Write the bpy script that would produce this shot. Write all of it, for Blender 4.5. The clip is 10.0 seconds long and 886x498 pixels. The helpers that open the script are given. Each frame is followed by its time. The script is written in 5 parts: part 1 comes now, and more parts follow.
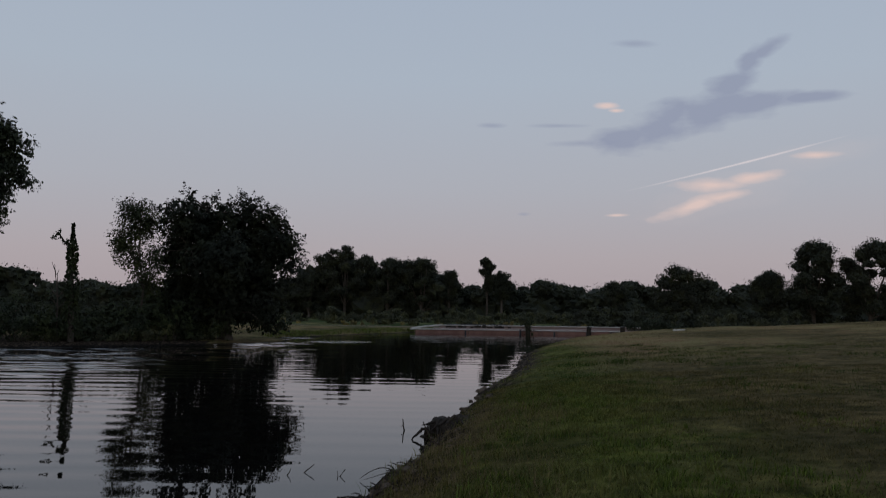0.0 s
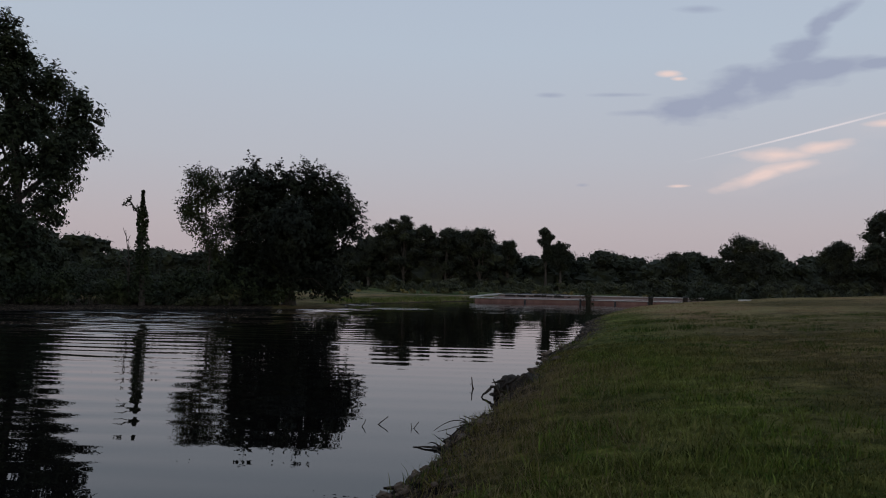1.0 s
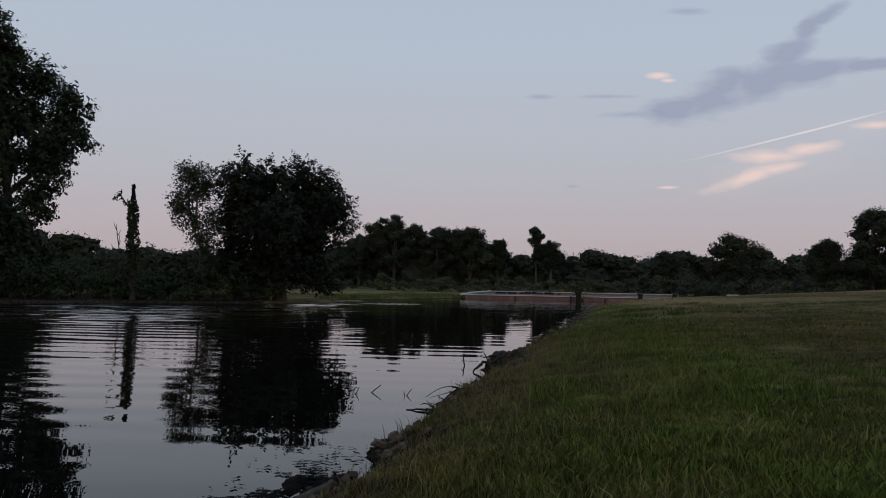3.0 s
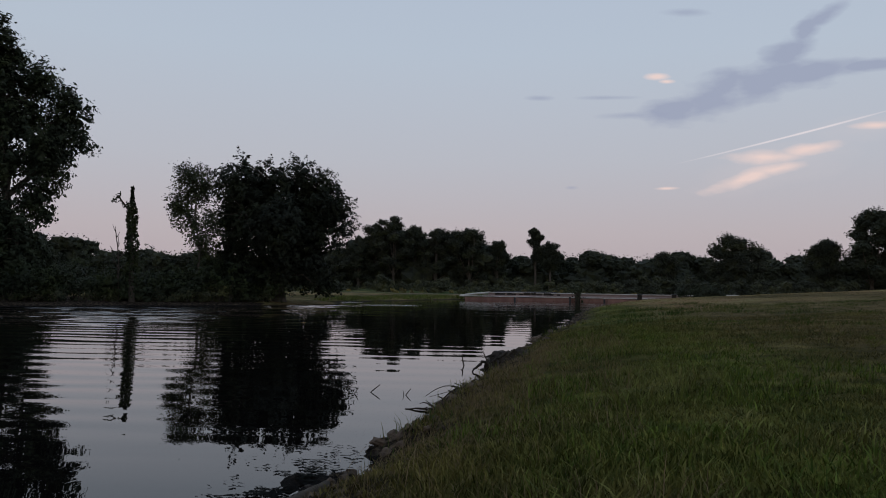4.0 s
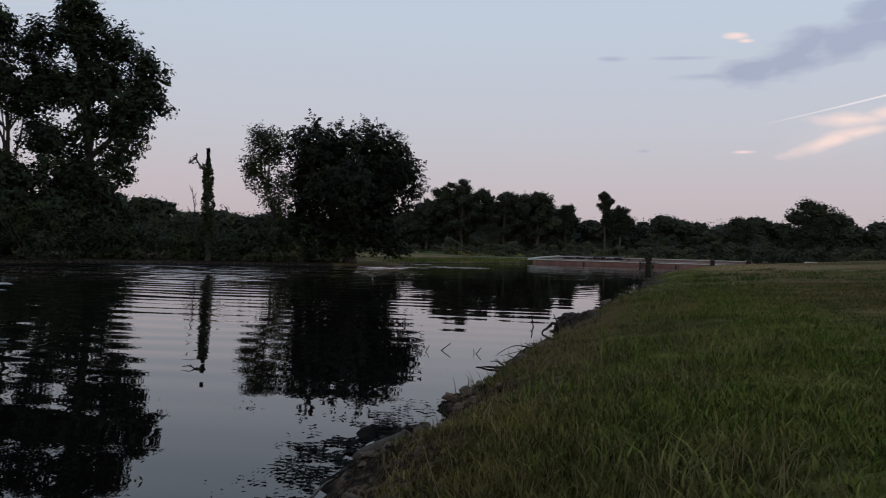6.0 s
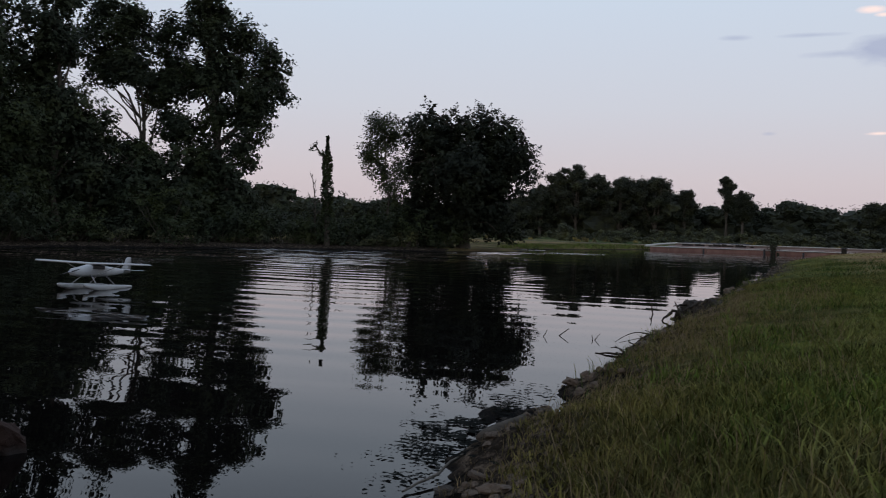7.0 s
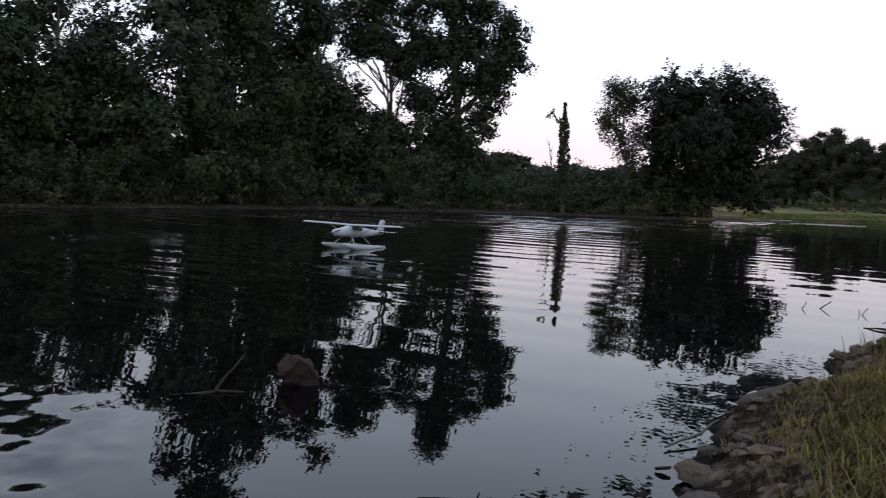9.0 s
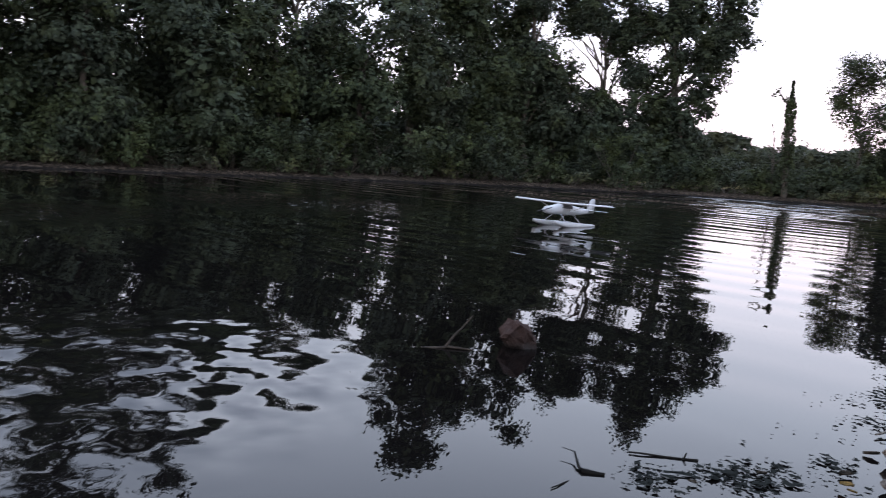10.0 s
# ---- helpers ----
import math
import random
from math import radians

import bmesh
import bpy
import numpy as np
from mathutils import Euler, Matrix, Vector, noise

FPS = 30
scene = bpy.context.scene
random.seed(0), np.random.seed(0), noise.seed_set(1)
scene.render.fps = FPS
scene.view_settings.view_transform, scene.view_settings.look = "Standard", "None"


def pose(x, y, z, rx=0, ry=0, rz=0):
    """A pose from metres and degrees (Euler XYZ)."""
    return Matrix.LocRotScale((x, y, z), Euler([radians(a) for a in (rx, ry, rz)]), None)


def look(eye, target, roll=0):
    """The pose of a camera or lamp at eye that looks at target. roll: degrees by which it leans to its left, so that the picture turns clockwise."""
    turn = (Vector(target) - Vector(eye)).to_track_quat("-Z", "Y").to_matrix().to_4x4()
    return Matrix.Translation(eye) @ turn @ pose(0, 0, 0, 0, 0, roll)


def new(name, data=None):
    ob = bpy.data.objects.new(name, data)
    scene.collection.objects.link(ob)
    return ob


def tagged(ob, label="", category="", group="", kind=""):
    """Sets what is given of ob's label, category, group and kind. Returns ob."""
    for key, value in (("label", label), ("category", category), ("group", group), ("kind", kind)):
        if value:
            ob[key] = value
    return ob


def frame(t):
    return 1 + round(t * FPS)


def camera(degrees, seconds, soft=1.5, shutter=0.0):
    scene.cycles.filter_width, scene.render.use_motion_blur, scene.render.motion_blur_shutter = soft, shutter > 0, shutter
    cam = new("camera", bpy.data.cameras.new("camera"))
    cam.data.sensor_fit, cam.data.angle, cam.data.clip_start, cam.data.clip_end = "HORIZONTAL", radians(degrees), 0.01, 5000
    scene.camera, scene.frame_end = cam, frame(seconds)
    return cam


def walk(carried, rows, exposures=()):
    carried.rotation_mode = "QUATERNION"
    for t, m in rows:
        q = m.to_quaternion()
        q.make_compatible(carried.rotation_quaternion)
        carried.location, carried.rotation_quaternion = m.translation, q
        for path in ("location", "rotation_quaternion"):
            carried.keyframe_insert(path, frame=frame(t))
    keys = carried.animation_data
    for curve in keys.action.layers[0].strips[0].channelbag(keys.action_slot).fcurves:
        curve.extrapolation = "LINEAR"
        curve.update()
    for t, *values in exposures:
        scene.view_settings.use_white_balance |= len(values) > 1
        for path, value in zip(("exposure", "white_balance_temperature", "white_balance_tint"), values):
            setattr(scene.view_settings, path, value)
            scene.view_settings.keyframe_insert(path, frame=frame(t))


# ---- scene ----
cam = camera(56.3, 10.0, soft=1.0, shutter=0.25)
PATH = [
    (0, (0.247, 1.285, 1.522), (0.242, 3.279, 1.67), 0.8),
    (0.5, (0.119, 1.237, 1.461), (0.077, 3.236, 1.509), 0.6),
    (1, (0.095, 1.329, 1.365), (-0.047, 3.322, 1.441), 1.2),
    (1.5, (0.055, 1.4, 1.116), (-0.094, 3.384, 1.313), 1.7),
    (2, (0.078, 1.301, 1.076), (-0.137, 3.286, 1.181), -0.2),
    (2.5, (0.086, 1.259, 1.052), (-0.081, 3.252, 1.079), 0.4),
    (3, (0.093, 1.222, 1.065), (-0.026, 3.217, 1.145), 1.1),
    (4.5, (0.099, 1.228, 1.03), (-0.019, 3.222, 1.114), 0.9),
    (5, (0.091, 1.232, 1.022), (-0.043, 3.226, 1.073), 1.4),
    (6.5, (0.046, 1.183, 1.004), (-0.36, 3.141, 0.977), 1.5),
    (7, (0.02, 1.166, 0.997), (-0.523, 3.091, 0.947), 1.8),
    (7.5, (-0.001, 1.13, 0.997), (-0.643, 3.022, 0.921), 2.1),
    (8, (-0.023, 1.129, 0.986), (-0.793, 2.973, 0.89), 2.1),
    (8.5, (-0.037, 1.051, 0.982), (-0.934, 2.835, 0.87), 1.6),
    (9, (-0.058, 1.014, 0.956), (-1.104, 2.713, 0.81), 2.1),
    (9.5, (-0.031, 0.91, 0.967), (-1.27, 2.469, 0.779), 2.5),
    (10, (0.091, 0.685, 0.979), (-1.329, 2.076, 0.753), 3.6),
]
walk(cam, [(t, look(eye, target, roll)) for t, eye, target, roll in PATH],
     exposures=[(0.0, -0.06, 6500, 12), (0.9, 0.14, 6500, 12), (1.6, 0.14, 6500, 12), (2.5, 0.13, 6500, 12), (4.5, 0.17, 6500, 12), (5.2, 0.2, 6500, 12), (6.5, 0.46, 6500, 12), (7.5, 0.62, 6500, 12),
                (8.5, 1.0, 6500, 13), (9.0, 1.32, 6500, 14), (9.5, 1.8, 6500, 16), (10.0, 2.2, 6500, 18)])

# ---- dusk sky and light ----
SUN_AZ, SUN_EL = radians(205), radians(1.5)   # low behind the viewer, clockwise from +y

world = bpy.data.worlds.new("dusk")
scene.world = world
world.use_nodes = True
wt = world.node_tree
wt.nodes.clear()


def wnode(kind, **inputs):
    n = wt.nodes.new(kind)
    for key, value in inputs.items():
        n.inputs[int(key[1:])].default_value = value
    return n


def wmath(op, a, b=None, clamp=False):
    n = wt.nodes.new("ShaderNodeMath")
    n.operation, n.use_clamp = op, clamp
    for i, v in enumerate((a, b)):
        if v is None:
            continue
        if isinstance(v, (int, float)):
            n.inputs[i].default_value = v
        else:
            wt.links.new(v, n.inputs[i])
    return n.outputs[0]


def wramp(value, stops):
    n = wt.nodes.new("ShaderNodeValToRGB")
    el = n.color_ramp.elements
    while len(el) < len(stops):
        el.new(0.5)
    for e, (p, c) in zip(el, stops):
        e.position, e.color = p, (*c, 1)
    wt.links.new(value, n.inputs[0])
    return n.outputs[0]


def wmix(fac, a, b):
    n = wt.nodes.new("ShaderNodeMix")
    n.data_type = "RGBA"
    for i, v in ((0, fac), (6, a), (7, b)):
        if isinstance(v, (int, float, tuple)):
            n.inputs[i].default_value = v
        else:
            wt.links.new(v, n.inputs[i])
    return n.outputs[2]


coord = wt.nodes.new("ShaderNodeTexCoord")
split = wt.nodes.new("ShaderNodeSeparateXYZ")
wt.links.new(coord.outputs["Generated"], split.inputs[0])
azimuth = wmath("MULTIPLY", wmath("ARCTAN2", split.outputs[0], split.outputs[1]), 180 / math.pi)
elevation = wmath("MULTIPLY", wmath("ARCSINE", split.outputs[2]), 180 / math.pi)
flat = wt.nodes.new("ShaderNodeCombineXYZ")
wt.links.new(azimuth, flat.inputs[0])
wt.links.new(elevation, flat.inputs[1])

sky = wt.nodes.new("ShaderNodeTexSky")
sky.sky_type, sky.sun_disc = "NISHITA", False
sky.sun_elevation, sky.sun_rotation = SUN_EL, SUN_AZ
sky.dust_density, sky.ozone_density = 2.0, 3.0
# evening haze: a faint rosy belt over the horizon that fades to grey blue
haze = wramp(wmath("DIVIDE", elevation, 60.0, True),
             [(0.0, (0.47, 0.40, 0.42)), (0.06, (0.50, 0.45, 0.475)), (0.14, (0.49, 0.505, 0.555)),
              (0.26, (0.475, 0.545, 0.628)), (0.5, (0.42, 0.51, 0.64)), (1.0, (0.30, 0.39, 0.54))])
sky_part = wnode("ShaderNodeVectorMath")
sky_part.operation = "SCALE"
wt.links.new(sky.outputs[0], sky_part.inputs[0])
sky_part.inputs["Scale"].default_value = 0.12
air = wmix(0.85, sky_part.outputs[0], haze)

# clouds: soft patches of cloud in degrees of azimuth and elevation, torn by noise
tear = wt.nodes.new("ShaderNodeTexNoise")
tear.inputs["Scale"].default_value, tear.inputs["Detail"].default_value = 0.6, 8
stretch = wt.nodes.new("ShaderNodeMapping")
stretch.inputs["Scale"].default_value = (0.55, 1.5, 1)
wt.links.new(flat.outputs[0], stretch.inputs[0])
wt.links.new(stretch.outputs[0], tear.inputs[0])


def cloud(patches, ragged, soft):
    total = None
    for az, el, ra, rb, turn in patches:
        m = wt.nodes.new("ShaderNodeMapping")
        m.vector_type = "TEXTURE"
        m.inputs["Location"].default_value = (az, el, 0)
        m.inputs["Rotation"].default_value = (0, 0, radians(turn))
        m.inputs["Scale"].default_value = (ra, rb, 1)
        wt.links.new(flat.outputs[0], m.inputs[0])
        d = wt.nodes.new("ShaderNodeVectorMath")
        d.operation = "LENGTH"
        wt.links.new(m.outputs[0], d.inputs[0])
        v = wmath("SUBTRACT", 1.0, d.outputs["Value"])
        total = v if total is None else wmath("MAXIMUM", total, v)
    torn = wmath("ADD", total, wmath("MULTIPLY", wmath("SUBTRACT", tear.outputs[0], 0.5), ragged))
    return wmath("MULTIPLY", torn, soft, True)


grey_cloud = cloud([(12.2, 11.75, 2.7, 1.15, 12), (14.8, 12.6, 3.5, 1.6, 19), (17.9, 13.3, 3.8, 1.5, 10), (20.8, 13.5, 3.4, 0.9, 4), (24.2, 13.7, 3.0, 0.42, 0),
                    (19.2, 14.9, 2.1, 1.1, 26), (20.3, 16.1, 1.7, 0.85, 53), (21.4, 16.9, 1.7, 0.6, 23)], 1.6, 1.6)
wisp_cloud = cloud([(9.4, 11.5, 2.6, 0.26, 0), (7.7, 12.7, 2.5, 0.17, -1), (3.15, 12.75, 1.1, 0.2, -1), (5.4, 6.7, 0.6, 0.17, 0), (12.9, 17.9, 1.9, 0.28, -4)], 1.2, 1.1)
rosy_cloud = cloud([(16.8, 7.15, 2.9, 0.48, 17), (18.7, 7.7, 2.2, 0.45, 8), (17.9, 8.5, 2.6, 0.52, -2), (20.6, 8.9, 2.3, 0.45, 8), (24.3, 10.1, 1.7, 0.26, -1),
                    (11.1, 13.95, 0.9, 0.26, 0), (11.7, 13.6, 0.6, 0.16, -3), (11.7, 6.6, 0.95, 0.13, 1)], 1.5, 1.15)
veil_cloud = cloud([(18.5, 7.9, 5.7, 1.6, 12), (24.0, 10.0, 5.0, 0.9, 8)], 1.2, 0.7)
trail = cloud([(19.7, 9.8, 7.3, 0.085, 12.2)], 0.9, 1.3)
air = wmix(wmath("MULTIPLY", grey_cloud, 0.72), air, (0.26, 0.295, 0.405, 1))
air = wmix(wmath("MULTIPLY", wisp_cloud, 0.5), air, (0.26, 0.295, 0.405, 1))
air = wmix(wmath("MULTIPLY", veil_cloud, 0.3), air, (0.62, 0.54, 0.53, 1))
air = wmix(wmath("MULTIPLY", rosy_cloud, 0.8), air, (0.78, 0.60, 0.54, 1))
air = wmix(wmath("MULTIPLY", trail, 0.75), air, (0.72, 0.66, 0.67, 1))
background = wt.nodes.new("ShaderNodeBackground")
wt.links.new(air, background.inputs[0])
background.inputs[1].default_value = 1.0
out = wt.nodes.new("ShaderNodeOutputWorld")
wt.links.new(background.outputs[0], out.inputs[0])

sun = new("afterglow", bpy.data.lights.new("afterglow", "SUN"))
sun.data.energy, sun.data.angle, sun.data.color = 0.12, radians(25), (1.0, 0.8, 0.68)
sun_way = Vector((math.sin(SUN_AZ) * math.cos(radians(8)), math.cos(SUN_AZ) * math.cos(radians(8)), math.sin(radians(8))))
sun.matrix_world = look(sun_way * 50, (0, 0, 0))


# ---- materials ----
class Paint:
    """A small builder for node materials."""

    def __init__(self, name):
        self.mat = bpy.data.materials.new(name)
        self.mat.use_nodes = True
        self.t = self.mat.node_tree
        self.bsdf = self.t.nodes["Principled BSDF"]
        self.geo = self.t.nodes.new("ShaderNodeNewGeometry")
        self.pos = self.geo.outputs["Position"]
        self.info = self.t.nodes.new("ShaderNodeObjectInfo")

    def link(self, a, b):
        self.t.links.new(a, b)

    def put(self, socket, v):
        if isinstance(v, (int, float)):
            socket.default_value = v
        elif isinstance(v, tuple):
            socket.default_value = v if len(v) == len(socket.default_value) else (*v, 1)
        else:
            self.link(v, socket)

    def noise(self, scale, detail=4, rough=0.55, squash=None, vec=None):
        n = self.t.nodes.new("ShaderNodeTexNoise")
        n.inputs["Scale"].default_value, n.inputs["Detail"].default_value, n.inputs["Roughness"].default_value = scale, detail, rough
        src = vec or self.pos
        if squash:
            m = self.t.nodes.new("ShaderNodeMapping")
            m.inputs["Scale"].default_value = squash
            self.link(src, m.inputs[0])
            src = m.outputs[0]
        self.link(src, n.inputs["Vector"])
        return n.outputs[0]

    def math(self, op, a, b=0.0, clamp=False):
        n = self.t.nodes.new("ShaderNodeMath")
        n.operation, n.use_clamp = op, clamp
        self.put(n.inputs[0], a)
        self.put(n.inputs[1], b)
        return n.outputs[0]

    def ramp(self, v, stops):
        n = self.t.nodes.new("ShaderNodeValToRGB")
        el = n.color_ramp.elements
        while len(el) < len(stops):
            el.new(0.5)
        for e, (p, c) in zip(el, stops):
            e.position, e.color = p, (*c, 1)
        self.link(v, n.inputs[0])
        return n.outputs[0]

    def mix(self, f, a, b):
        n = self.t.nodes.new("ShaderNodeMix")
        n.data_type = "RGBA"
        self.put(n.inputs[0], f)
        self.put(n.inputs[6], a)
        self.put(n.inputs[7], b)
        return n.outputs[2]

    def xyz(self):
        n = self.t.nodes.new("ShaderNodeSeparateXYZ")
        self.link(self.pos, n.inputs[0])
        return n.outputs

    def bump(self, height, strength, distance):
        n = self.t.nodes.new("ShaderNodeBump")
        n.inputs["Strength"].default_value, n.inputs["Distance"].default_value = strength, distance
        self.link(height, n.inputs["Height"])
        self.link(n.outputs[0], self.bsdf.inputs["Normal"])

    def done(self, color, rough=0.7, metal=0.0, spec=None):
        self.put(self.bsdf.inputs["Base Color"], color)
        self.put(self.bsdf.inputs["Roughness"], rough)
        self.bsdf.inputs["Metallic"].default_value = metal
        if spec is not None:
            self.bsdf.inputs["Specular IOR Level"].default_value = spec
        return self.mat


def leaf_paint(name, dark, light, tint=0.25):
    p = Paint(name)
    island = p.geo.outputs["Random Per Island"]
    c = p.mix(island, dark, light)
    # sunnier sprays here and there, and each plant a little greener or duller than the next
    c = p.mix(p.ramp(p.noise(0.9, 3), [(0.45, (0, 0, 0)), (0.68, (tint * 2,) * 3)]), c, (light[0] * 1.6, light[1] * 1.5, light[2] * 0.7))
    c = p.mix(p.math("MULTIPLY", p.info.outputs["Random"], 0.4), c, (dark[0] * 1.2, dark[1] * 1.35, dark[2] * 1.1))
    return p.done(c, 0.7, spec=0.12)


def bark_paint(name, dark, light):
    p = Paint(name)
    n = p.noise(14, 5, 0.65, (1, 1, 0.22))
    p.bump(n, 0.7, 0.03)
    return p.done(p.ramp(p.math("ADD", p.math("MULTIPLY", n, 0.7), p.math("MULTIPLY", p.noise(1.3), 0.3)), [(0.3, dark), (0.7, light)]), 0.9, spec=0.2)


def stone_paint(name, dark, light, moss):
    p = Paint(name)
    grain = p.noise(22, 6, 0.7)
    blot = p.noise(3.5, 4)
    c = p.ramp(p.math("ADD", p.math("MULTIPLY", grain, 0.5), p.math("MULTIPLY", blot, 0.5)), [(0.3, dark), (0.72, light)])
    c = p.mix(p.math("MULTIPLY", p.info.outputs["Random"], 0.35), c, moss)
    wet = p.math("MULTIPLY", p.math("SUBTRACT", 0.045, p.xyz()[2]), 25.0, True)
    c = p.mix(p.math("MULTIPLY", wet, 0.75), c, (0.022, 0.02, 0.018))
    p.bump(grain, 0.8, 0.02)
    return p.done(c, p.math("SUBTRACT", 0.85, p.math("MULTIPLY", wet, 0.35)), spec=0.12)


def turf_colour(p):
    """Green near the bank, with drier and browner patches up the lawn."""
    x, y, z = p.xyz()
    away = p.math("SUBTRACT", x, p.math("MULTIPLY", y, 0.11))
    reach = p.math("MULTIPLY", p.math("ADD", away, 0.4), 0.11, True)
    patch = p.math("ADD", p.math("MULTIPLY", p.noise(0.5, 3, 0.6, (1, 1.6, 1)), 0.45), p.math("MULTIPLY", p.noise(1.5, 5, 0.7), 0.55))
    dry = p.math("MULTIPLY", p.math("SUBTRACT", p.math("ADD", patch, p.math("MULTIPLY", reach, 0.55)), 0.49), 10.0, True)
    fine = p.noise(4.5, 5, 0.65)
    green = p.ramp(fine, [(0.32, (0.020, 0.030, 0.005)), (0.5, (0.060, 0.074, 0.013)), (0.66, (0.19, 0.175, 0.04))])
    straw = p.ramp(fine, [(0.32, (0.046, 0.034, 0.014)), (0.66, (0.29, 0.21, 0.10))])
    c = p.mix(p.math("MULTIPLY", dry, 0.85), green, straw)
    strip = p.math("MULTIPLY", p.math("SUBTRACT", 1.0, p.math("ABSOLUTE", p.math("MULTIPLY", p.math("SUBTRACT", away, 0.7), 0.62))), p.math("MULTIPLY", p.noise(0.6, 3), 2.0), True)
    c = p.mix(p.math("MULTIPLY", strip, 0.6), c, p.ramp(fine, [(0.32, (0.034, 0.070, 0.006)), (0.5, (0.105, 0.165, 0.016)), (0.66, (0.25, 0.30, 0.046))]))
    shade = p.ramp(p.noise(1.1, 4, 0.65, (0.7, 1, 1)), [(0.40, (1, 1, 1)), (0.54, (0, 0, 0))])
    c = p.mix(p.math("MULTIPLY", shade, 0.5), c, (0.020, 0.030, 0.008))
    # trampled olive and brown growth next to the water
    edge = p.math("MULTIPLY", p.math("SUBTRACT", p.math("MULTIPLY", p.noise(1.3, 4, 0.6), 1.1), p.math("ADD", away, 0.75)), 1.7, True)
    edge = p.math("MULTIPLY", edge, p.math("GREATER_THAN", x, -1.6))
    c = p.mix(p.math("MULTIPLY", edge, 0.8), c, p.ramp(fine, [(0.32, (0.034, 0.028, 0.009)), (0.5, (0.092, 0.082, 0.019)), (0.68, (0.25, 0.20, 0.062))]))
    # worn and faded toward the top of the lawn
    crest = p.math("MULTIPLY", p.math("MULTIPLY", p.math("SUBTRACT", y, 13.0), 0.06, True), p.ramp(p.noise(0.22, 4, 0.6, (1, 0.5, 1)), [(0.42, (0, 0, 0)), (0.58, (1, 1, 1))]))
    return p.mix(p.math("MULTIPLY", crest, 0.9), c, p.ramp(p.noise(0.7, 4, 0.6), [(0.4, (0.34, 0.21, 0.11)), (0.6, (0.36, 0.30, 0.13))]))


def ground_paint():
    p = Paint("turf and bank soil")
    x, y, z = p.xyz()
    soil = p.ramp(p.noise(9, 6, 0.7), [(0.36, (0.005, 0.004, 0.003)), (0.5, (0.028, 0.021, 0.015)), (0.64, (0.15, 0.112, 0.08))])
    low = p.math("MULTIPLY", p.math("SUBTRACT", p.math("ADD", 0.24, p.math("MULTIPLY", p.noise(2.2, 4), 0.16)), z), 9.0, True)
    near = p.math("LESS_THAN", p.math("ADD", p.math("ABSOLUTE", x), p.math("MULTIPLY", y, 0.3)), 14.0)
    # brown thatch, darkened further to paint in the shade between blades
    thatch_shaded = p.mix(0.35, turf_colour(p), (0.022, 0.018, 0.006))
    # bare mud; on the far bank its dark colour also stands for shade
    bare = p.math("MAXIMUM", near, p.math("MULTIPLY", p.math("LESS_THAN", x, -9.5), p.math("LESS_THAN", y, 36.0)))
    c = p.mix(p.math("MULTIPLY", low, p.math("ADD", p.math("MULTIPLY", bare, 0.75), 0.25)), thatch_shaded, soil)
    wet = p.math("MULTIPLY", p.math("SUBTRACT", 0.05, z), 30.0, True)
    c = p.mix(p.math("MULTIPLY", wet, 0.8), c, (0.008, 0.008, 0.008))
    # meadow of dry and green weeds beyond the water
    far = p.math("MULTIPLY", p.math("SUBTRACT", y, 60.0), 0.2, True)
    meadow = p.ramp(p.noise(0.12, 5, 0.6, (1, 2.2, 1)), [(0.35, (0.03, 0.05, 0.015)), (0.55, (0.06, 0.075, 0.025)), (0.68, (0.2, 0.155, 0.07))])
    c = p.mix(far, c, meadow)
    track = p.math("MULTIPLY", p.math("LESS_THAN", p.math("ABSOLUTE", p.math("SUBTRACT", y, 65.0)), 0.9), p.math("LESS_THAN", x, -1.0))
    c = p.mix(track, c, (0.19, 0.14, 0.095))
    p.bump(p.math("ADD", p.noise(30, 5, 0.75), p.math("MULTIPLY", p.noise(9, 4, 0.7), 1.5)), 0.9, 0.035)
    return p.done(c, 0.95, spec=0.03)


